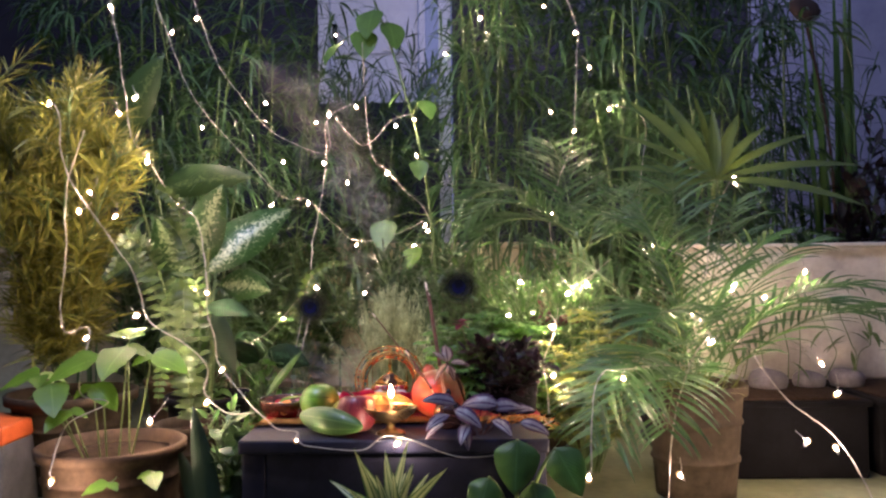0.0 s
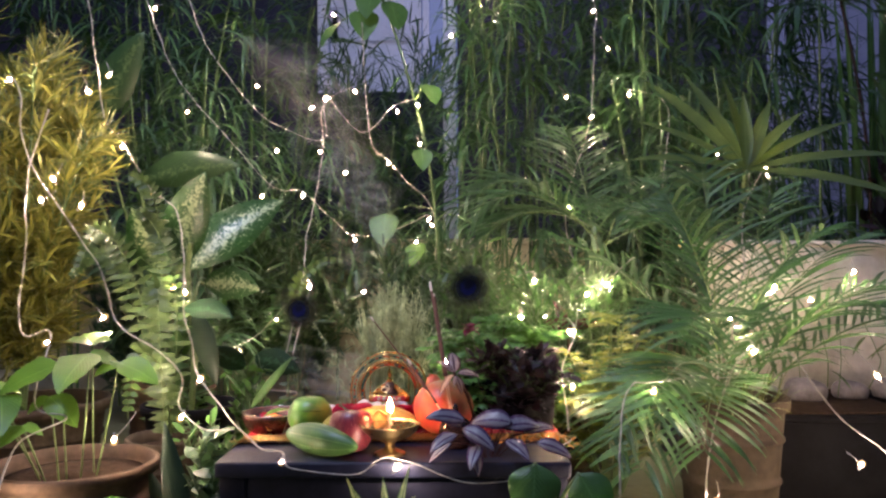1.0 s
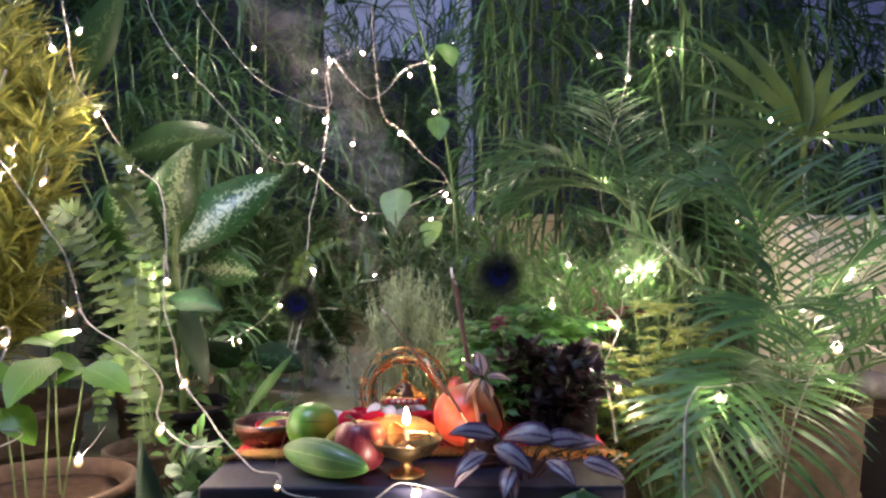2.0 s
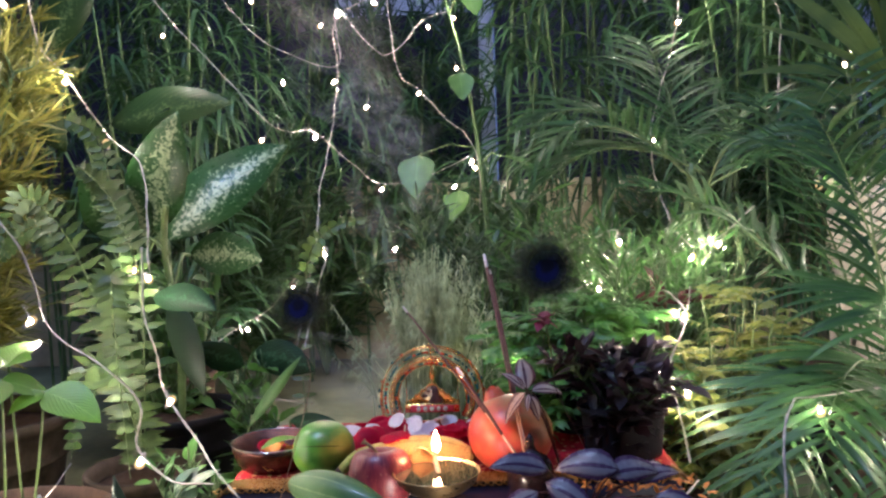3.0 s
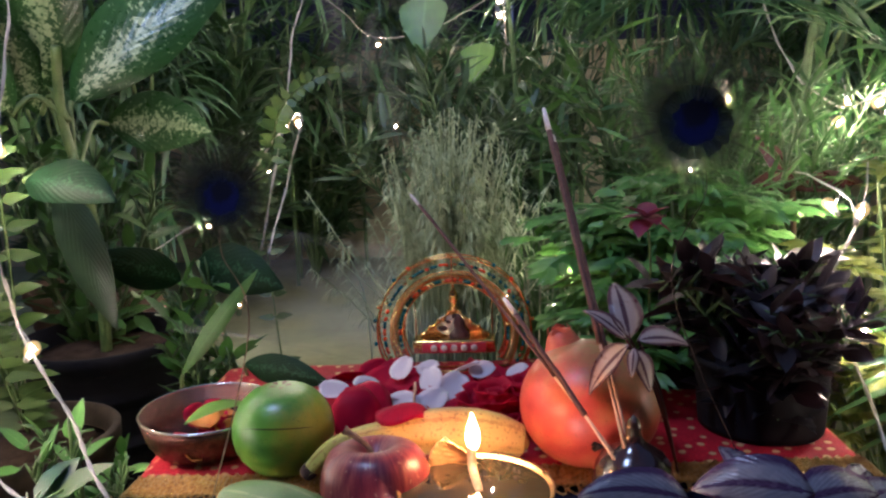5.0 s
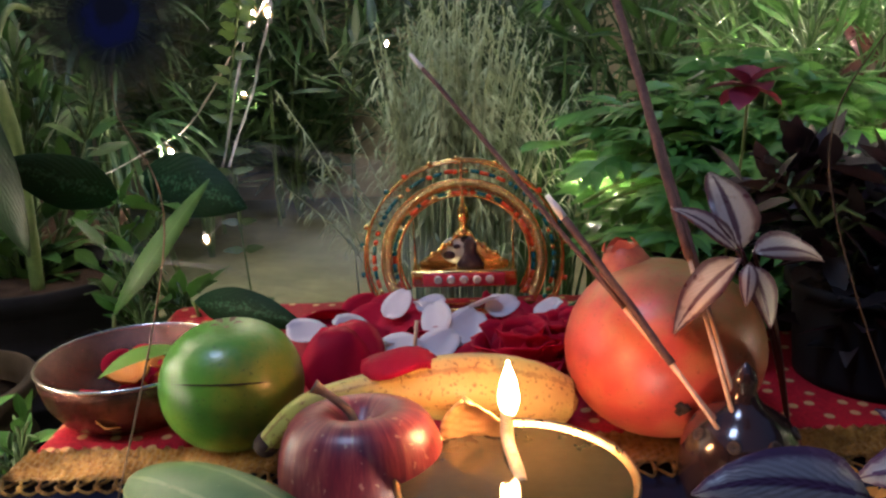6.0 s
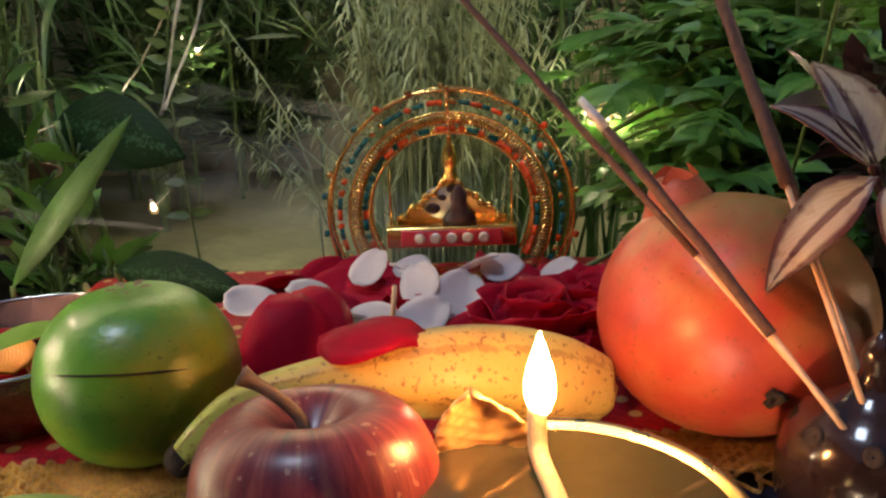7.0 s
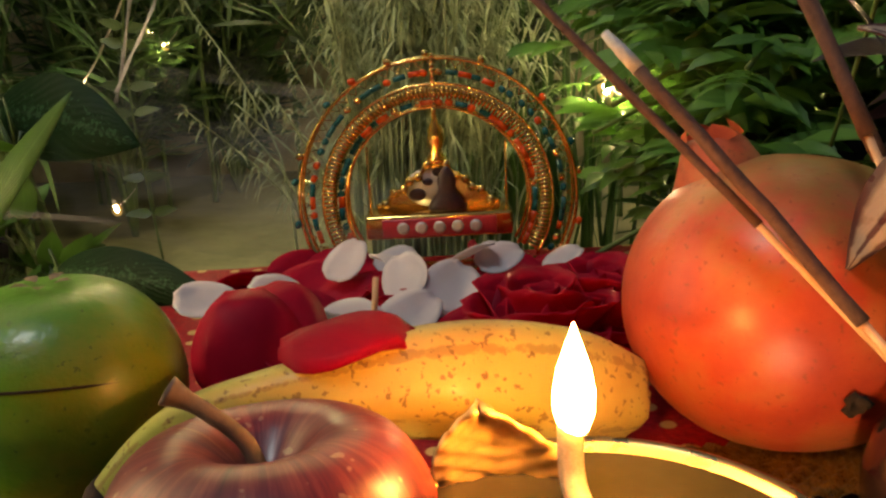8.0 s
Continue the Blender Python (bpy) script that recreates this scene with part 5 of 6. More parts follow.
pot((-0.85, 2.75, 0), 0.14, 0.11, 0.22, CLAY, "clay pot of the tall barred plant")

# sword fern hanging at the edge of the shrine
fern = thing("sword_fern", (-0.60, 2.06, 0.20), "sword fern with long ladder like fronds", "fern")


def fern_frond(parent, pts, leaf, n, material=None, width=0.013):
    line = spline(pts, 10)
    g = Geo()
    g.tube(line, [0.0016 * (1 - 0.6 * i / (len(line) - 1)) for i in range(len(line))], 4)
    rib = part("rib", g, STEM, parent)
    g = Geo()
    for i in range(n):
        s = 0.06 + 0.93 * i / n
        k = min(len(line) - 2, int(s * (len(line) - 1)))
        q, dr = line[k], (line[k + 1] - line[k]).normalized()
        side = dr.cross(Vector((0.1, -1, 0.2))).normalized()
        size = leaf * (1 - 0.75 * s ** 2) * rng.uniform(0.85, 1.1)
        for sg in (-1, 1):
            g.blade(q, side * sg + dr * 0.28 + Vector((0, rng.uniform(-0.3, 0.1), 0)), size, width, rng.uniform(0.1, 0.5), 4, fold=0.05, twist=rng.uniform(-0.3, 0.3), peak=0.25, up=(0, -1, 0.35))
    part("foliage", g, material or FERN, rib, kind="stuff")


for pts, lf, n in (([(0, 0, 0.02), (-0.01, -0.06, 0.25), (0.0, -0.08, 0.34), (0.01, -0.1, 0.24), (0.03, -0.12, 0.02)], 0.042, 40), ([(0, 0, 0.02), (-0.06, -0.05, 0.35), (-0.13, -0.08, 0.47), (-0.17, -0.10, 0.38)], 0.045, 36),
                   ([(0, 0, 0), (0.02, -0.02, 0.3), (-0.02, -0.02, 0.46), (-0.06, -0.05, 0.52)], 0.042, 36), ([(0, 0, 0), (0.0, -0.07, 0.16), (-0.02, -0.14, 0.20), (-0.02, -0.2, 0.08)], 0.045, 26),
                   ([(0, 0, 0), (-0.08, -0.02, 0.3), (-0.16, 0.0, 0.42), (-0.25, 0.02, 0.36)], 0.04, 32), ([(0, 0, 0), (-0.03, 0.02, 0.35), (-0.04, 0.0, 0.55), (-0.09, -0.02, 0.60)], 0.04, 34)):
    fern_frond(fern, pts, lf, n)
curl = thing("sword_fern", (-0.40, 2.47, 0.0), "single young fern frond curling over beside the grass", "fern")
fern_frond(curl, [(0, 0, 0.02), (-0.02, 0, 0.35), (0.009, -0.02, 0.497), (0.037, -0.05, 0.557), (0.096, -0.07, 0.597), (0.163, -0.09, 0.603)], 0.030, 30, width=0.012)
pot((-0.60, 2.06, 0), 0.10, 0.08, 0.2, BROWN_POT, "small brown pot of the sword fern")

# arrowhead plant in a wide clay pot
PX, PY = -0.70, 1.80
pot((PX, PY, 0), 0.160, 0.135, 0.205, CLAY, "wide weathered clay pot with a banded rim")
arrow = thing("arrowhead_plant", (PX, PY, 0.16), "arrowhead plant with broad lime green leaves on thin stalks", "houseplant")
o = Vector((PX, PY, 0.16))


def arrow_leaf(at, yaw, size, pitch=-12, st=(0.0, 0.0)):
    b = Vector(at) - o
    for turn_by, sc, w in ((0, 1.0, 0.62), (125, 0.55, 0.34), (-125, 0.55, 0.34)):
        g = Geo()
        g.blade(b, turned(yaw + turn_by, pitch), size * sc * 1.25, size * w * 1.35, 0.5, 8, fold=0.08, peak=0.28, wave=0.02, up=(0, -0.45, 0.9))
        part("leaf", g, LIME, arrow)
    g = Geo()
    g.tube(spline([(st[0], st[1], 0), (b.x * 0.6 + st[0] * 0.4, b.y * 0.6 + st[1] * 0.3, b.z * 0.55), b], 6), 0.0019, 6)
    part("stalk", g, STEM, arrow)


for at, yaw, s, pt, st in (((-0.645, 1.745, 0.425), -95, 0.098, -20, (0.02, -0.02)), ((-0.70, 1.74, 0.405), 200, 0.100, -18, (0.0, -0.03)), ((-0.595, 1.76, 0.405), -10, 0.075, -16, (0.04, 0)), ((-0.655, 1.78, 0.44), 100, 0.075, 20, (0.03, 0.02)),
                           ((-0.79, 1.70, 0.352), -60, 0.085, -25, (-0.04, -0.04)), ((-0.83, 1.73, 0.365), 170, 0.09, -10, (-0.06, 0)), ((-0.715, 1.73, 0.345), -20, 0.07, -30, (0.0, -0.06)), ((-0.74, 1.68, 0.30), 250, 0.06, -20, (-0.02, -0.06)), ((-0.56, 1.66, 0.17), -60, 0.05, -10, (0.1, -0.1)), ((-0.63, 1.62, 0.16), 200, 0.045, -10, (0.06, -0.12))):
    arrow_leaf(at, yaw, s, pt, st)

# spiky striped plant before the stool
spiky = thing("spider_plant", (-0.045, 1.50, 0.10), "striped spiky rosette plant in a small pot before the stool", "houseplant")
for k in range(26):
    g = Geo()
    a = k * 137.5
    g.blade((0.01 * math.cos(a), 0.01 * math.sin(a), 0), turned(a, 80 - 2.2 * k), rng.uniform(0.11, 0.175), 0.026, 0.30, 9, fold=0.28, peak=0.18, up=(rng.uniform(-0.6, 0.6), -0.6, 0.6))
    part("leaf", g, SPIKY, spiky)
pot((-0.045, 1.50, 0), 0.06, 0.045, 0.115, BLACK, "small black pot before the stool", bands=0)

# snake plant leaf
snake = thing("snake_plant", (-0.44, 1.72, 0.0), "dark upright snake plant leaves", "houseplant")
for b, t, w in (((0.0, 0, 0.0), (-0.065, 0.03, 0.31), 0.055), ((0.02, 0.03, 0.0), (0.06, 0.05, 0.22), 0.045), ((-0.03, 0.05, 0), (-0.12, 0.09, 0.2), 0.045)):
    big_leaf(snake, b, t, w, SWORD, 0.0, 0.02, None, 0.2, fold=0.16)
pot((-0.44, 1.74, -0.001), 0.075, 0.06, 0.06, BLACK, "low black pot of the snake plant", bands=0)
bush((-0.42, 1.80, 0.02), (0.11, 0.09, 0.20), 110, 0.050, 0.030, SHADED_GREEN, "low leafy plant beside the stool", "houseplant", stems=6)
bush((-0.475, 1.95, 0.06), (0.07, 0.06, 0.20), 90, 0.040, 0.014, HERB, "small herb with pale pointed leaves beside the bowl", "herb", stems=5)

# long sword leaf and dark speckled leaf behind the bowl
sw = thing("sword_leaf_plant", (-0.46, 2.14, 0.0), "single long green strap leaf leaning behind the bowl", "houseplant")
big_leaf(sw, (0.03, -0.03, 0.25), (0.129, 0.007, 0.377), 0.023, GREEN, 0.1, 0.0, (0, 0, 0))
spk = thing("dark_leaf_plant", (-0.38, 2.26, 0.0), "low plant with dark glossy speckled leaves", "houseplant")
for b, t, w in (((-0.09, 0.04, 0.350), (0.05, -0.01, 0.315), 0.075), ((0.02, -0.13, 0.255), (0.14, -0.17, 0.240), 0.040), ((-0.1, 0, 0.33), (-0.18, -0.1, 0.39), 0.06)):
    big_leaf(spk, b, t, w, DARKSPECK, 0.3, 0.02, (0, 0, 0.0))
bush((-0.72, 2.46, 0.0), (0.16, 0.12, 0.52), 420, 0.055, 0.022, GREEN, "slender leafy shrub behind the bowl", "shrub", stems=9)
bush((-0.47, 2.26, 0.02), (0.10, 0.06, 0.30), 130, 0.05, 0.024, HERB, "small green herb near the swing", "herb", stems=7)

# dry feathery grass behind the swing
hay = thing("feather_grass", (-0.125, 2.36, 0.0), "tuft of pale feathery grass with fluffy heads", "grass")
g, h = Geo(), Geo()
for k in range(165):
    a = rng.gauss(0, 1)
    b = Vector((0.030 * a + rng.gauss(0, 0.016), rng.gauss(0, 0.02), 0.06))
    e = Vector((a * 0.060 + 0.005, rng.gauss(0, 0.05), rng.uniform(0.40, 0.56) - abs(a) * 0.03))
    line = spline([b, b.lerp(e, 0.55) + Vector((-a * 0.012, 0, 0.02)), e], 5)
    g.tube(line, [0.0016 * (1 - 0.06 * i) for i in range(len(line))], 4)
    if k % 4:
        end, way = line[-1], (line[-1] - line[-3]).normalized()
        for j in range(46):
            s = rng.random()
            q = end - way * 0.13 * s
            h.blade(q, way * 0.3 + Vector((rng.gauss(0.2 * a, 0.9), rng.gauss(0, 0.9), rng.gauss(-0.2, 0.5))), rng.uniform(0.016, 0.042) * (0.4 + s), 0.0024, 2.2, 4, fold=0.0)
part("blades", g, STRAW, hay, kind="stuff")
part("seed_heads", h, STRAW, hay, "fluffy pale seed heads", kind="stuff")
g = Geo()
for k in range(80):
    a = rng.gauss(0, 1)
    b = Vector((rng.uniform(-0.04, 0.22), rng.uniform(0.05, 0.2), 0.03))
    g.blade(b, Vector((rng.gauss(0, 0.12), rng.gauss(0, 0.1), 1)), rng.uniform(0.3, 0.52), 0.006, 0.5, 7, peak=0.3)
part("green_blades", g, GREEN, hay, kind="stuff")
pot((-0.125, 2.38, 0), 0.10, 0.08, 0.09, BLACK, "dark pot of feathery grass", bands=0)

# light green herb in a dark pot behind the pomegranate
HX, HY = 0.165, 2.17
pot((HX, HY, 0), 0.105, 0.085, 0.33, BLACK, "tall dark pot behind the pomegranate", bands=0)
mug = thing("mugwort", (HX, HY, 0.315), "bushy light green herb with deeply cut leaves", "herb")


def cut_leaf(geo, at, way, size):
    """A leaf cut into narrow pointed lobes."""
    d = Vector(way).normalized()
    side = d.cross(Vector((0, 0, 1))).normalized()
    face = (rng.uniform(-0.5, 0.5), rng.uniform(-1.0, 0.2), 0.7)
    geo.blade(at, d, size * 1.1, size * 0.22, 0.8, 5, up=face)
    for s, l in ((0.25, 0.50), (0.48, 0.58), (0.7, 0.42)):
        for sg in (-1, 1):
            geo.blade(Vector(at) + d * size * s - Vector((0, 0, 0.3 * size * s * s * 0.5)), d * 0.75 + side * sg, size * l * 1.15, size * 0.16, rng.uniform(0.3, 1.2), 4, up=face)


g, st = Geo(), Geo()
for k in range(84):
    a = k * 2.4
    r = 0.17 * math.sqrt(rng.random())
    e = Vector((r * math.cos(a) * 1.1 - 0.02, r * math.sin(a) * 0.8 - 0.015, rng.uniform(0.02, 0.14) - r * (0.25 if math.sin(a) > 0 else 0.55)))
    line = spline([(0.2 * e.x, 0.2 * e.y, -0.01), (e.x * 0.6, e.y * 0.6, e.z * 0.9 + 0.02), e], 5)
    st.tube(line, 0.0018, 4)
    for j in range(7):
        q = line[4 + (j % 7)]
        if q.x < -0.125 and q.y < 0.04:
            continue
        cut_leaf(g, q, Vector((math.cos(a + j * 2.1), math.sin(a + j * 2.1), rng.uniform(-0.1, 0.5))), rng.uniform(0.042, 0.070))
part("branchwork", st, STEM, mug, kind="stuff")
part("foliage", g, HERB, mug, kind="stuff")
g = Geo()
for k in range(9):
    g.blade((0, 0, 0), turned(k * 40, 30 * (k % 3) - 20), 0.026, 0.019, 0.6, 5)
solid("pink_flower", g, leafy("pink_petal", (0.09, 0.010, 0.025), (0.20, 0.02, 0.05), vein=0.0), "small dark pink flower above the herb", "flower", place=(0.088, 1.945, 0.452), smooth=True)
g = Geo()
g.tube(spline([(0.088, 1.945, 0.452), (0.10, 1.99, 0.40), (0.11, 2.05, 0.31)], 6), 0.0012, 5)
solid("flower_stalk", g, STEM, "thin stalk carrying the pink flower", "stalk", smooth=True)

# purple zebra plant: trailing stems beside the fruit
def zebra_clump(place, leaves, label, mat=None):
    top = thing("zebra_plant", place, label, "houseplant", "purple striped trailing plants")
    o = Vector(place)
    for at, yaw, pitch, size, w in leaves:
        b = Vector(at) - o
        g = Geo()
        g.blade(b, turned(yaw, pitch), size * 0.9, size * w * 0.95, 0.8, 10, fold=0.16, peak=0.35, wave=0.015, twist=rng.uniform(-0.3, 0.3), up=(0, -0.7, 0.7))
        lf = part("leaf", g, mat or ZEBRA, top)
        lf.modifiers.new("thick", "SOLIDIFY").thickness = 0.0007
        g = Geo()
        g.tube(spline([(0, 0, 0), b * 0.5 + Vector((0, 0, 0.02)), b], 5), 0.0011, 5)
        part("stem", g, WINE, top)


zebra_clump((0.12, 1.74, TOP - 0.02), [((0.075, 1.715, 0.300), 185, 22, 0.085, 0.36), ((0.165, 1.735, 0.292), 168, 14, 0.092, 0.46), ((0.15, 1.735, 0.285), 20, 12, 0.085, 0.44), ((0.185, 1.745, 0.272), 25, 18, 0.080, 0.34), ((0.07, 1.70, 0.290), -30, -12, 0.085, 0.40),
    ((0.06, 1.695, 0.280), 215, -8, 0.075, 0.40), ((0.15, 1.70, 0.268), -50, -8, 0.075, 0.42), ((0.20, 1.76, 0.270), 55, 18, 0.07, 0.42), ((0.10, 1.69, 0.262), 250, -20, 0.07, 0.42), ((0.13, 1.76, 0.285), 100, 25, 0.06, 0.40), ((0.21, 1.74, 0.255), -15, -5, 0.08, 0.36), ((0.09, 1.70, 0.255), -80, -30, 0.07, 0.4), ((0.05, 1.70, 0.262), 190, -25, 0.06, 0.34)],
    "purple plant with silver striped leaves trailing over the stool")
zebra_clump((0.105, 1.875, CZ), [((0.054, 1.832, 0.370), 150, -44, 0.066, 0.40), ((0.055, 1.836, 0.374), 96, 48, 0.068, 0.46), ((0.052, 1.834, 0.374), 160, 46, 0.046, 0.34), ((0.060, 1.832, 0.366), -25, -66, 0.040, 0.46), ((0.062, 1.838, 0.372), 20, 4, 0.055, 0.40), ((0.058, 1.830, 0.368), 250, -52, 0.026, 0.40)],
    "sprig of purple striped leaves leaning on the pomegranate", ZEBRA_FLAMELIT)
bush((0.21, 1.98, 0.23), (0.12, 0.11, 0.17), 800, 0.040, 0.017, PURPLE, "low plant with blackish purple leaves", "houseplant", stems=9)
pot((0.21, 1.99, TOP + 0.007), 0.070, 0.06, 0.075, BLACK, "small black pot of dark purple leaves", bands=0)
big = thing("caladium", (0.10, 1.70, 0.0), "broad dull green leaves hanging before the stool", "houseplant")
for b, t, w in (((0.10, -0.04, 0.235), (0.09, -0.08, 0.125), 0.10), ((0.18, -0.03, 0.215), (0.23, -0.07, 0.12), 0.085), ((0.04, -0.05, 0.16), (0.01, -0.09, 0.07), 0.075), ((0.13, -0.05, 0.15), (0.15, -0.10, 0.05), 0.08)):
    big_leaf(big, b, t, w, GREEN, 0.1, 0.02, (0.1, 0.02, 0.0), peak=0.3)
g = Geo()
for k in range(60):
    cx = rng.uniform(-0.09, 0.09)
    g.blade((cx, rng.uniform(-0.02, 0.02), rng.uniform(0, 0.02)), turned(rng.uniform(0, 360), rng.uniform(-10, 60)), 0.018, 0.007, 0.4, 4)
solid("marigold_heap", g, ORANGE_PETAL, "orange marigold petals strewn on the stool", "petals", "stuff", place=(0.20, 1.80, CZ + 0.004), smooth=True)

# wine red cordyline and yellow green herb
cord = thing("cordyline", (0.36, 2.36, 0.0), "young cordyline with dark wine red leaves", "houseplant")
o, fork = Vector((0.36, 2.36, 0.0)), Vector((0.343, 2.3, 0.425))
g = Geo()
g.tube(spline([(0, 0, 0), (fork - o) * 0.55 + Vector((0.01, 0, 0)), fork - o], 6), 0.004, 6)
part("stem", g, TWIG, cord)
for t, w in (((0.453, 2.33, 0.427), 0.034), ((0.279, 2.28, 0.437), 0.036), ((0.31300000000000006, 2.38, 0.495), 0.030)):
    big_leaf(cord, fork - o, Vector(t) - o, w, WINE, 0.5, 0.01, up=(0, -0.8, 0.6))
pot((0.36, 2.36, 0), 0.09, 0.07, 0.17, BROWN_POT, "small brown pot of the cordyline")
yg = thing("yellow_herb", (0.42, 2.12, 0.05), "bushy herb with yellow green cut leaves, lit by bulbs", "herb")
g, st = Geo(), Geo()
for k in range(40):
    a, r = k * 2.4, 0.14 * math.sqrt(rng.random())
    e = Vector((r * math.cos(a), r * math.sin(a) * 0.8, rng.uniform(0.12, 0.42)))
    line = spline([(0.2 * e.x, 0.2 * e.y, 0), e * 0.6, e], 5)
    st.tube(line, 0.0018, 4)
    for j in range(6):
        cut_leaf(g, line[5 + j % 6], Vector((math.cos(a + j * 2.1), math.sin(a + j * 2.1), rng.uniform(0.0, 0.8))), rng.uniform(0.04, 0.065))
part("branchwork", st, STEM, yg, kind="stuff")
part("foliage", g, YELLOW, yg, kind="stuff")
bush((0.30, 2.35, 0.05), (0.26, 0.16, 0.55), 1500, 0.06, 0.007, GREEN, "grassy green shrub with thin leaves beside the palm", stems=12)
bush((0.22, 2.55, 0.05), (0.30, 0.14, 0.58), 900, 0.06, 0.012, GREEN, "leafy shrub behind the herbs", stems=12)

# areca palm in a tall brown pot
AX, AY = 0.69, 2.10
pot((AX, AY, 0), 0.132, 0.100, 0.285, BROWN_POT, "tall weathered brown pot with raised bands")
palm = thing("areca_palm", (AX, AY, 0.24), "areca palm with many arching green fronds", "palm")
for yaw, pt, ln, lf, dr in ((150, 62, 0.60, 0.16, 1.2), (120, 74, 0.62, 0.16, 1.0), (85, 76, 0.66, 0.16, 0.8), (50, 70, 0.62, 0.16, 1.0), (25, 60, 0.60, 0.16, 1.1), (5, 45, 0.58, 0.16, 1.2), (-5, 58, 0.56, 0.16, 1.5), (20, 48, 0.62, 0.17, 1.4),
                            (232, 46, 0.48, 0.16, 1.9), (218, 40, 0.44, 0.16, 2.2), (200, 76, 0.56, 0.15, 1.0), (310, 72, 0.50, 0.15, 1.3), (240, 66, 0.46, 0.16, 2.2), (226, 34, 0.47, 0.16, 2.1), (244, 42, 0.42, 0.15, 2.3)):
    palm_frond(palm, (rng.uniform(-0.03, 0.03), rng.uniform(-0.03, 0.03), 0), turned(yaw, pt), ln, lf, 22, dr)
g = Geo()
for k in range(90):
    a = rng.uniform(0, 6.28)
    r = rng.uniform(0.03, 0.11)
    g.blade((r * math.cos(a), r * math.sin(a), 0.0), turned(math.degrees(a), rng.uniform(30, 85)), rng.uniform(0.06, 0.15), 0.004, 1.2, 5)
part("grass_tuft", g, YELLOW, palm, "thin yellow grass at the foot", kind="stuff")
# bluish palm fronds and a fan of broad leaflets behind
palm_b = thing("palm", (0.91, 2.80, 0.0), "tall palm with broad leaflets fanned over the others", "palm")
g = Geo()
g.tube(spline([(0, 0, 0), (0.01, -0.02, 0.45), (0.0, -0.21, 0.86)], 8), 0.008, 6)
part("stem", g, STEM, palm_b)
for yaw, pt, ln in ((175, 32, 0.30), (160, 50, 0.34), (140, 62, 0.30), (120, 75, 0.26), (40, 62, 0.22), (15, 30, 0.34), (0, 12, 0.40), (-12, -5, 0.38), (185, 12, 0.30), (195, -8, 0.28), (80, 80, 0.2), (25, 45, 0.25)):
    g = Geo()
    g.blade((0, -0.21, 0.86), turned(yaw, pt), ln * 1.2, 0.042, 0.35, 10, fold=0.2, peak=0.4, up=(rng.uniform(-0.5, 0.5), -0.6, 0.7))
    part("leaf", g, OLIVE, palm_b)
palm_c = thing("palm", (0.46, 2.55, 0.0), "slender palm with bluish drooping fronds", "palm")
for yaw, pt, ln, lf, dr, b in ((165, 30, 0.36, 0.17, 1.4, 0.68), (150, 50, 0.42, 0.17, 1.6, 0.68), (200, 45, 0.42, 0.17, 1.8, 0.66), (100, 68, 0.5, 0.17, 1.0, 0.6), (30, 50, 0.45, 0.17, 1.4, 0.66), (-10, 35, 0.42, 0.17, 1.5, 0.62), (280, 55, 0.36, 0.16, 2.0, 0.6)):
    palm_frond(palm_c, (rng.uniform(-0.02, 0.02), 0, b), turned(yaw, pt), ln, lf, 24, dr)
g = Geo()
for k in range(5):
    g.tube(spline([(0.02 * math.cos(k * 1.3), 0.02 * math.sin(k * 1.3), 0), (0.03 * math.cos(k), 0.02, 0.4), (0, 0, 0.7)], 6), 0.005, 6)
part("canework", g, CANE, palm_c)

# tall bamboo and umbrella sedge against the wall
def bamboo_clump(place, stems, height, spread, label, leaf_n=36, leaf=0.21):
    top = thing("bamboo", place, label, "bamboo", "tall bamboo against the wall")
    for k in range(stems):
        a = rng.uniform(0, 6.28)
        x, y = spread * rng.uniform(-1, 1), 0.12 * rng.uniform(-1, 1)
        h = height * rng.uniform(0.8, 1.12)
        lean = Vector((rng.uniform(-0.12, 0.12), rng.uniform(-0.14, 0.02), 1))
        pts = [Vector((x, y, 0)) + Vector((lean.x * s * s * h, lean.y * s * s * h, s * h)) for s in [i / 10 for i in range(11)]]
        g = Geo()
        pp, rr = [], []
        for i in range(10):
            for s, r in ((0, 1.25), (0.06, 1.0), (0.94, 1.0)):
                pp.append(pts[i].lerp(pts[i + 1], s))
                rr.append(0.0062 * r * (1 - 0.05 * i))
        g.tube(pp, rr, 6)
        cane = part("cane", g, CANE, top)
        g = Geo()
        for j in range(leaf_n):
            s = rng.uniform(0.28, 1.0) * 10
            i = min(9, int(s))
            q = pts[i].lerp(pts[i + 1], s - i)
            d = Vector((rng.gauss(0, 1), rng.gauss(-0.2, 0.8), rng.uniform(-0.2, 0.7))).normalized()
            e = q + d * rng.uniform(0.04, 0.16)
            g.tube([q, e], [0.0015, 0.0008], 3)
            for b in range(4):
                g.blade(e, d + Vector((rng.gauss(0, 0.5), rng.gauss(0, 0.5), rng.gauss(-0.25, 0.4))), leaf * rng.uniform(0.5, 1.25), 0.0115, rng.uniform(0.9, 2.8), 7, twist=rng.uniform(-0.6, 0.6), peak=0.25)
        part("foliage", g, BAMBOO_LEAF, cane, kind="stuff")


for x, y, n, h in ((-1.5, 3.5, 6, 2.0), (-1.05, 3.35, 7, 1.9), (-0.80, 3.6, 6, 1.75), (-0.30, 3.75, 3, 1.35), (0.22, 3.32, 9, 2.3), (0.50, 3.5, 8, 2.2), (0.85, 3.4, 8, 2.1), (1.20, 3.55, 7, 2.2), (1.6, 3.6, 4, 1.7)):
    bamboo_clump((x, y, 0), n, h, 0.17, "tall green bamboo with narrow drooping leaves")
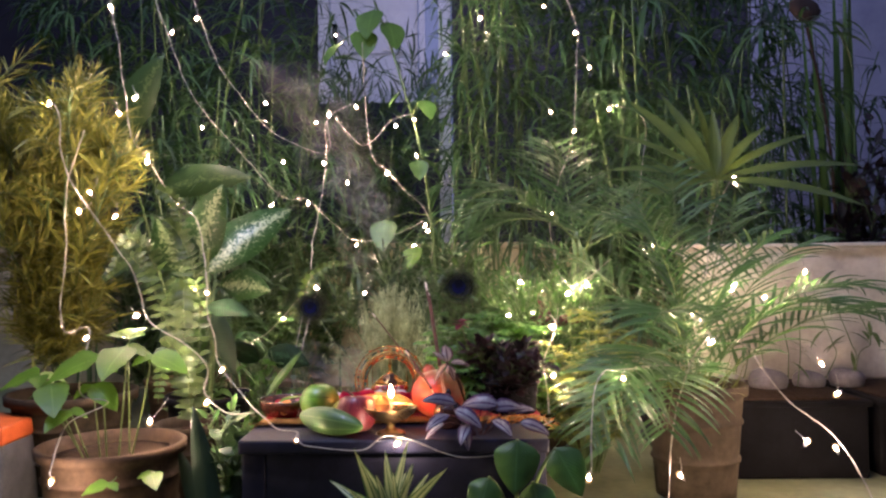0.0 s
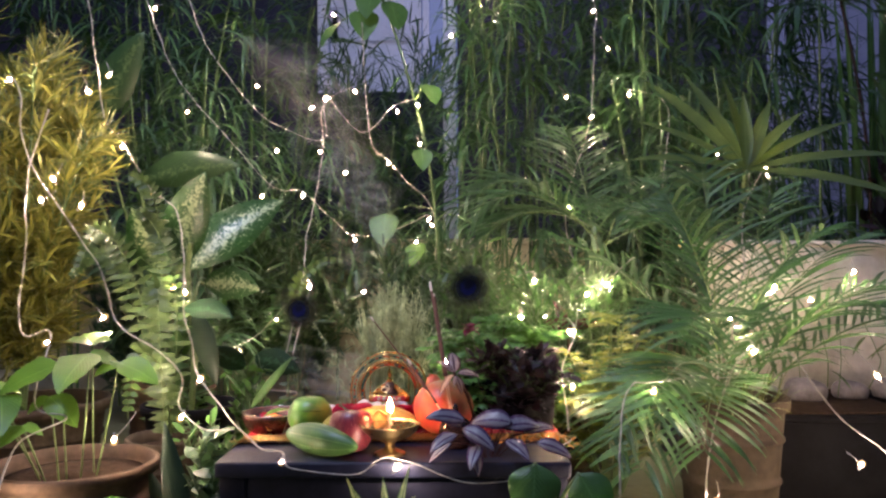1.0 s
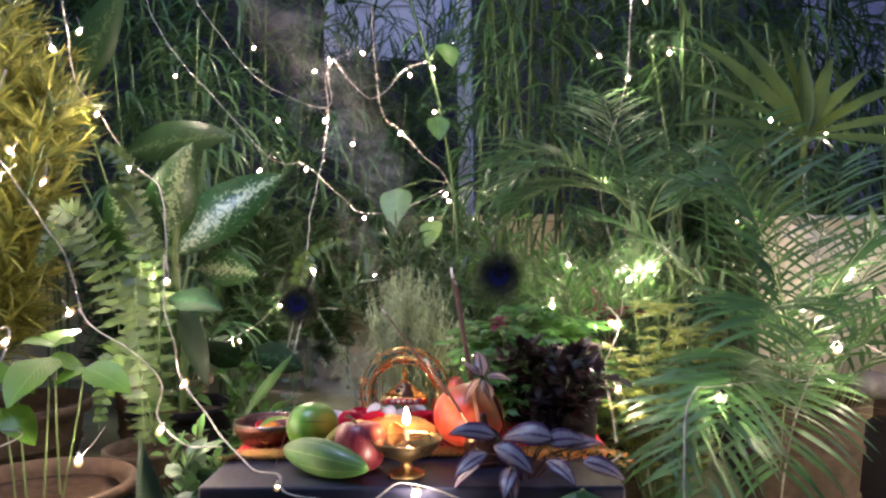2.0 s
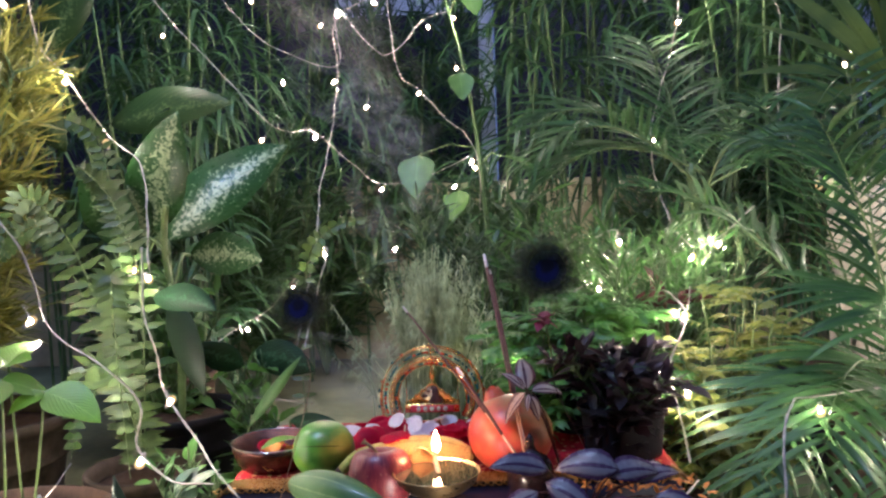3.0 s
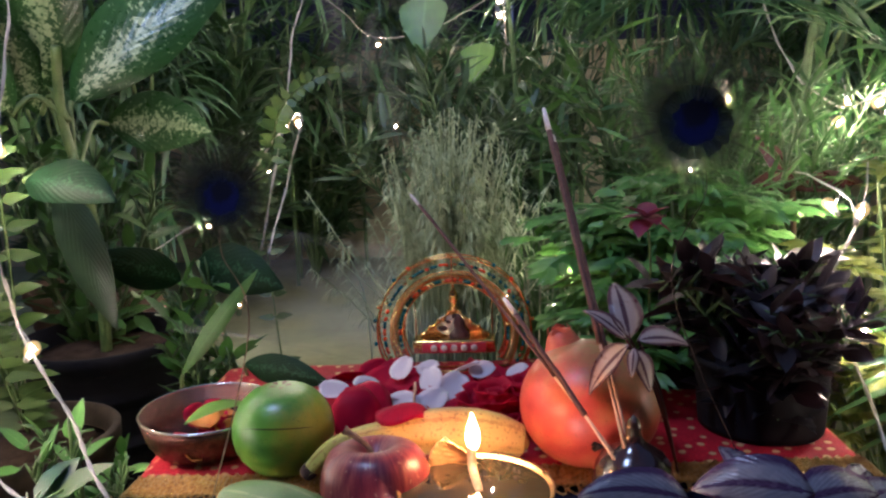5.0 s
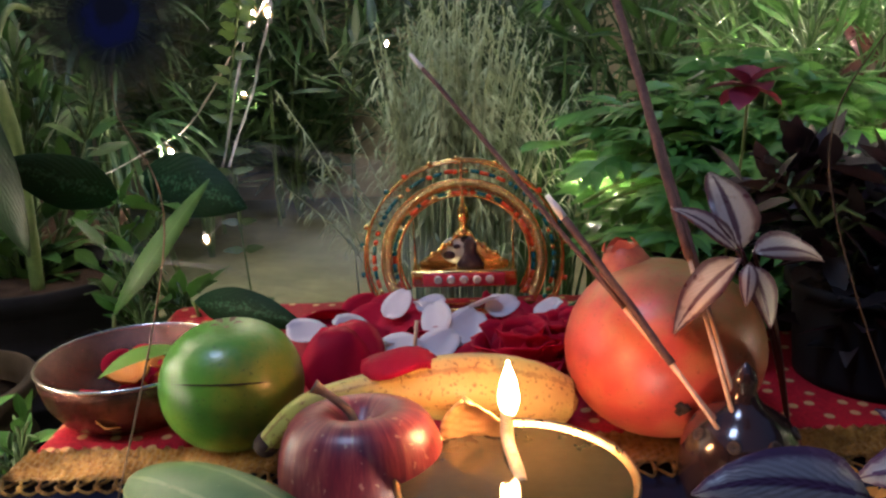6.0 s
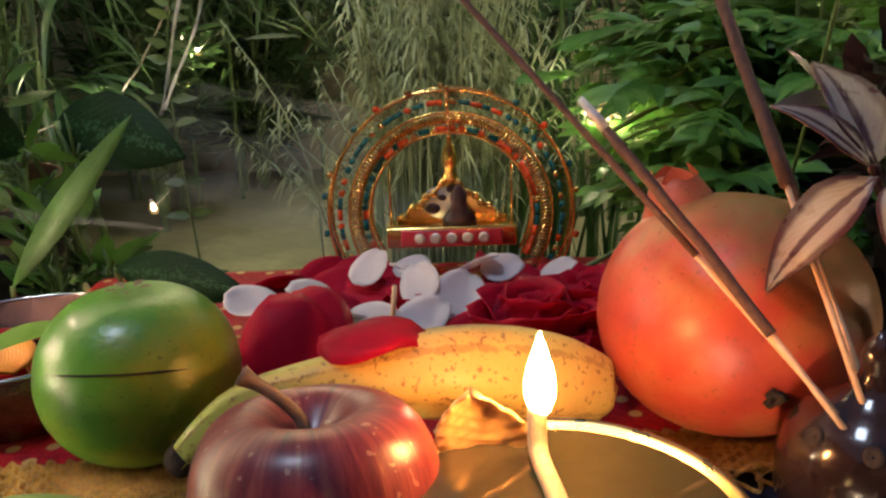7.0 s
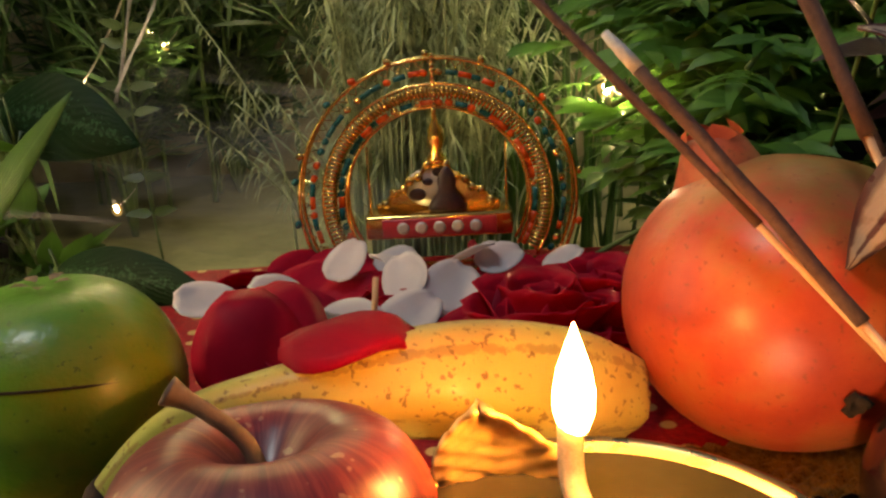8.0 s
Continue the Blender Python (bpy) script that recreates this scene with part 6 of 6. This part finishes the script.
for x, y, n, h in ((-0.95, 3.0, 6, 1.25), (0.75, 3.0, 6, 1.4), (1.15, 3.0, 5, 1.3)):
    bamboo_clump((x, y, 0), n, h, 0.15, "young bamboo with thin arching leaves", 26, 0.18)
# Shade among these back shrubs is put into their leaf colour.
bush((-1.15, 3.2, 0.0), (0.35, 0.2, 0.75), 1100, 0.07, 0.02, SHADED_GREEN, "shrub below the bamboo, leaves coloured for shade", stems=12)
bush((0.05, 3.3, 0.0), (0.22, 0.18, 0.62), 700, 0.07, 0.024, SHADED_GREEN, "leafy shrub before the wall, leaves coloured for shade", stems=10)
bush((0.6, 3.15, 0.0), (0.35, 0.2, 0.70), 1100, 0.08, 0.018, SHADED_GREEN, "shrub below the bamboo, leaves coloured for shade", stems=12)

bush((-0.74, 3.25, 0.0), (0.40, 0.2, 0.85), 1500, 0.085, 0.018, SHADED_GREEN, "tall shrub with thin stems before the wall, coloured for shade", stems=9, high=0.20)
bush((-0.10, 2.75, 0.0), (0.26, 0.14, 0.66), 900, 0.075, 0.012, SHADED_GREEN, "thin leaved green shrub behind the grass", stems=9, high=0.34)
bush((-0.62, 3.68, 0.0), (0.5, 0.15, 0.75), 1300, 0.09, 0.02, SHADED_GREEN, "leafy shrub along the foot of the wall, coloured for shade", stems=12, high=0.10)
bush((-0.10, 3.72, 0.0), (0.4, 0.12, 0.7), 900, 0.09, 0.018, SHADED_GREEN, "leafy shrub along the foot of the wall, coloured for shade", stems=10, high=0.10)
bush((-0.40, 4.55, 0.0), (0.62, 0.2, 1.75), 2600, 0.13, 0.012, BAMBOO_LEAF, "tall thin leaved shrub before the window", stems=14, high=0.7)

# climbing pothos with heart leaves on a pole
poth = thing("pothos", (-0.02, 2.95, 0.0), "climbing pothos with heart shaped leaves", "houseplant")
g = Geo()
vine = spline([(0, 0, 0), (0.02, 0, 0.5), (-0.02, 0.05, 0.95), (-0.12, 0.15, 1.35), (-0.22, 0.25, 1.65)], 10)
g.tube(vine, 0.005, 6)
part("vine", g, CANE, poth)
for at, yaw, pt, s, mat in (((0.07, -0.10, 0.745), -20, -20, 0.11, GREEN), ((-0.05, -0.05, 0.66), 250, -50, 0.10, LIME), ((-0.22, 0.2, 1.60), 250, -60, 0.15, GREEN), ((-0.26, 0.2, 1.52), 280, -65, 0.14, GREEN), ((-0.16, 0.2, 1.55), -60, -60, 0.14, GREEN), ((-0.35, 0.22, 1.48), 220, -50, 0.13, GREEN), ((-0.30, 0.2, 1.72), 200, -20, 0.16, GREEN),
                            ((-0.16, -0.02, 0.76), 260, -60, 0.13, GREEN), ((-0.04, 0, 0.98), -80, -60, 0.09, GREEN), ((-0.02, 0, 1.2), -60, -50, 0.10, GREEN), ((-0.1, 0.05, 1.25), 200, -50, 0.09, GREEN), ((0.02, 0, 0.55), -40, -40, 0.10, GREEN)):
    g = Geo()
    g.blade(at, turned(yaw, pt), s, s * 0.78, 0.3, 10, fold=0.1, peak=0.3, wave=0.02)
    lf = part("leaf", g, mat, poth)
    g = Geo()
    near = min(vine, key=lambda p: (p - Vector(at)).length)
    g.tube([near, near.lerp(Vector(at), 0.5) + Vector((0, 0, 0.02)), at], 0.002, 5)
    part("stalk", g, STEM, lf)

# far right: dark purple plant, strap leaves, dried seed head, black tubs
bush((1.62, 3.0, 0.0), (0.22, 0.18, 0.98), 900, 0.07, 0.03, PURPLE, "dark purple leaved shrub in shadow", stems=10)
strap = thing("strap_plant", (1.62, 3.25, 0.0), "tall plant with long upright strap leaves", "houseplant")
for k in range(14):
    g = Geo()
    g.blade((rng.uniform(-0.1, 0.1), rng.uniform(-0.05, 0.05), 0), Vector((rng.uniform(-0.08, 0.08), rng.uniform(-0.05, 0.05), 1)), rng.uniform(1.5, 1.95), 0.026, 0.06, 12, peak=0.5)
    part("leaf", g, GREEN, strap)
seed = thing("seed_head", (1.50, 3.05, 0.0), "dried dark seed head on a long bare stalk", "dried flower")
g = Geo()
g.tube(spline([(0, 0, 0), (0.0, 0, 0.8), (-0.03, 0, 1.15), (-0.11, -0.03, 1.50)], 8), 0.006, 6)
part("stalk", g, SCAR, seed)
g = Geo()
g.lathe([(0.0005, -0.03), (0.03, -0.025), (0.055, -0.005), (0.058, 0.008), (0.05, 0.02), (0.03, 0.026), (0.0005, 0.028)], 26, wobble=lambda a, s: 1 + 0.05 * math.cos(11 * a))
hd = part("head", g, SCAR, seed)
hd.location, hd.rotation_euler = (-0.115, -0.035, 1.53), (radians(60), radians(15), 0)
bag = thing("grow_bag", (1.41, 2.72, 0.218), "creased cream woven grow bag standing on black planters", "grow bag")
bm = bmesh.new()
bmesh.ops.create_cube(bm, size=1)
bmesh.ops.subdivide_edges(bm, edges=bm.edges[:], cuts=40, use_grid_fill=True)
for v in bm.verts:
    c = Vector((v.co.x * 1.06, v.co.y * 0.30, (v.co.z + 0.5) * 0.43))
    crease = 0.018 * noise.noise((c.x * 9, c.y * 9, c.z * 3)) + 0.010 * noise.noise((c.x * 30 + c.z * 22, c.y * 30, c.z * 9))
    c.y += crease * (1 if v.co.y > 0 else -1) + (0.03 if v.co.y < 0 else -0.03) * (v.co.z - 0.1) ** 2 * 2
    c.z += (0.012 * noise.noise((c.x * 6, 2.0, 0.0))) * (v.co.z + 0.5)
    v.co = c
me = bpy.data.meshes.new("sack")
bm.to_mesh(me)
bm.free()
me.materials.append(BAG)
me.polygons.foreach_set("use_smooth", [True] * len(me.polygons))
sk = new("sack", me)
sk.parent = bag
g = Geo()
hem = spline([(x, y + 0.006 * noise.noise((x * 9, y, 0)), 0.425 + 0.008 * noise.noise((x * 7, 3.0, y))) for x, y in ((-0.53, -0.14), (-0.3, -0.152), (0.0, -0.155), (0.3, -0.152), (0.53, -0.14), (0.54, 0.0), (0.53, 0.14), (0.0, 0.15), (-0.53, 0.14), (-0.54, 0.0), (-0.53, -0.14))], 8)
g.tube(hem, 0.009, 7)
part("hem", g, BAG, bag, "rolled top hem")
for x, y, w in ((0.95, 2.62, 0.25), (1.50, 2.64, 0.26)):
    t_ = thing("tub", (x, y, 0.0), "rectangular black plastic planter tub", "planter")
    g = Geo()
    g.box((-w, -0.40, 0.0), (w, 0.17, 0.20), 0.008)
    part("body", g, BLACK, t_)
    g = Geo()
    g.box((-w - 0.008, -0.408, 0.196), (w + 0.008, 0.178, 0.212), 0.004)
    part("rim", g, BLACK, t_)
    g = Geo()
    g.box((-w + 0.015, -0.385, 0.2125), (w - 0.015, 0.155, 0.2175), 0.002)
    part("soil", g, SOIL, t_, "dark soil")
for x, y, z, s in ((1.01, 2.44, 0.216, 0.055), (1.14, 2.46, 0.216, 0.045), (0.90, 2.45, 0.216, 0.04), (1.26, 2.47, 0.216, 0.05)):
    bm = bmesh.new()
    bmesh.ops.create_icosphere(bm, subdivisions=3, radius=s)
    for v in bm.verts:
        v.co *= 1 + 0.25 * noise.noise(v.co * 18 + Vector((x, y, 0)))
        v.co.z = max(v.co.z * 0.75, -s * 0.4)
    me = bpy.data.meshes.new("rock")
    bm.to_mesh(me)
    bm.free()
    me.materials.append(STONE)
    me.polygons.foreach_set("use_smooth", [True] * len(me.polygons))
    r_ = new("rock", me)
    r_.location = (x, y, z + s * 0.38)
    tagged(r_, "rough grey stone lying on the planter soil", "stone", "stones in the planter")
bx = thing("plastic_crate", (-1.12, 2.02, 0.0), "orange plastic crate edge behind the clay pot", "crate")
g = Geo()
g.box((-0.14, -0.1, 0.0), (0.10, 0.1, 0.215), 0.008)
part("body", g, plain("grey_plastic", (0.10, 0.10, 0.11), (0.18, 0.18, 0.19), rough=0.5, scale=20), bx)
g = Geo()
g.box((-0.142, -0.104, 0.17), (0.102, 0.104, 0.216), 0.006)
part("band", g, ORANGE_BOX, bx, "orange rim band")

vine_t = thing("trailing_vine", (1.05, 2.50, 0.40), "thin pale vine tendrils hanging before the planters", "vine")
for k in range(9):
    x = -0.22 + 0.06 * k
    g = Geo()
    ln = rng.uniform(0.16, 0.30)
    g.tube(spline([(x, 0.0, 0.04), (x + rng.uniform(-0.02, 0.02), -0.05, -0.05), (x + rng.uniform(-0.03, 0.03), -0.06, -0.4 * ln), (x + rng.uniform(-0.07, 0.03), -0.05, -ln)], 7), 0.0016, 5)
    part("tendril", g, STEM, vine_t)
g = Geo()
for k in range(26):
    g.blade((rng.uniform(-0.25, 0.3), rng.uniform(-0.08, -0.03), rng.uniform(-0.12, 0.06)), turned(rng.uniform(180, 360), rng.uniform(-50, 30)), rng.uniform(0.05, 0.09), 0.012, 1.0, 6)
part("foliage", g, OLIVE, vine_t, kind="stuff")
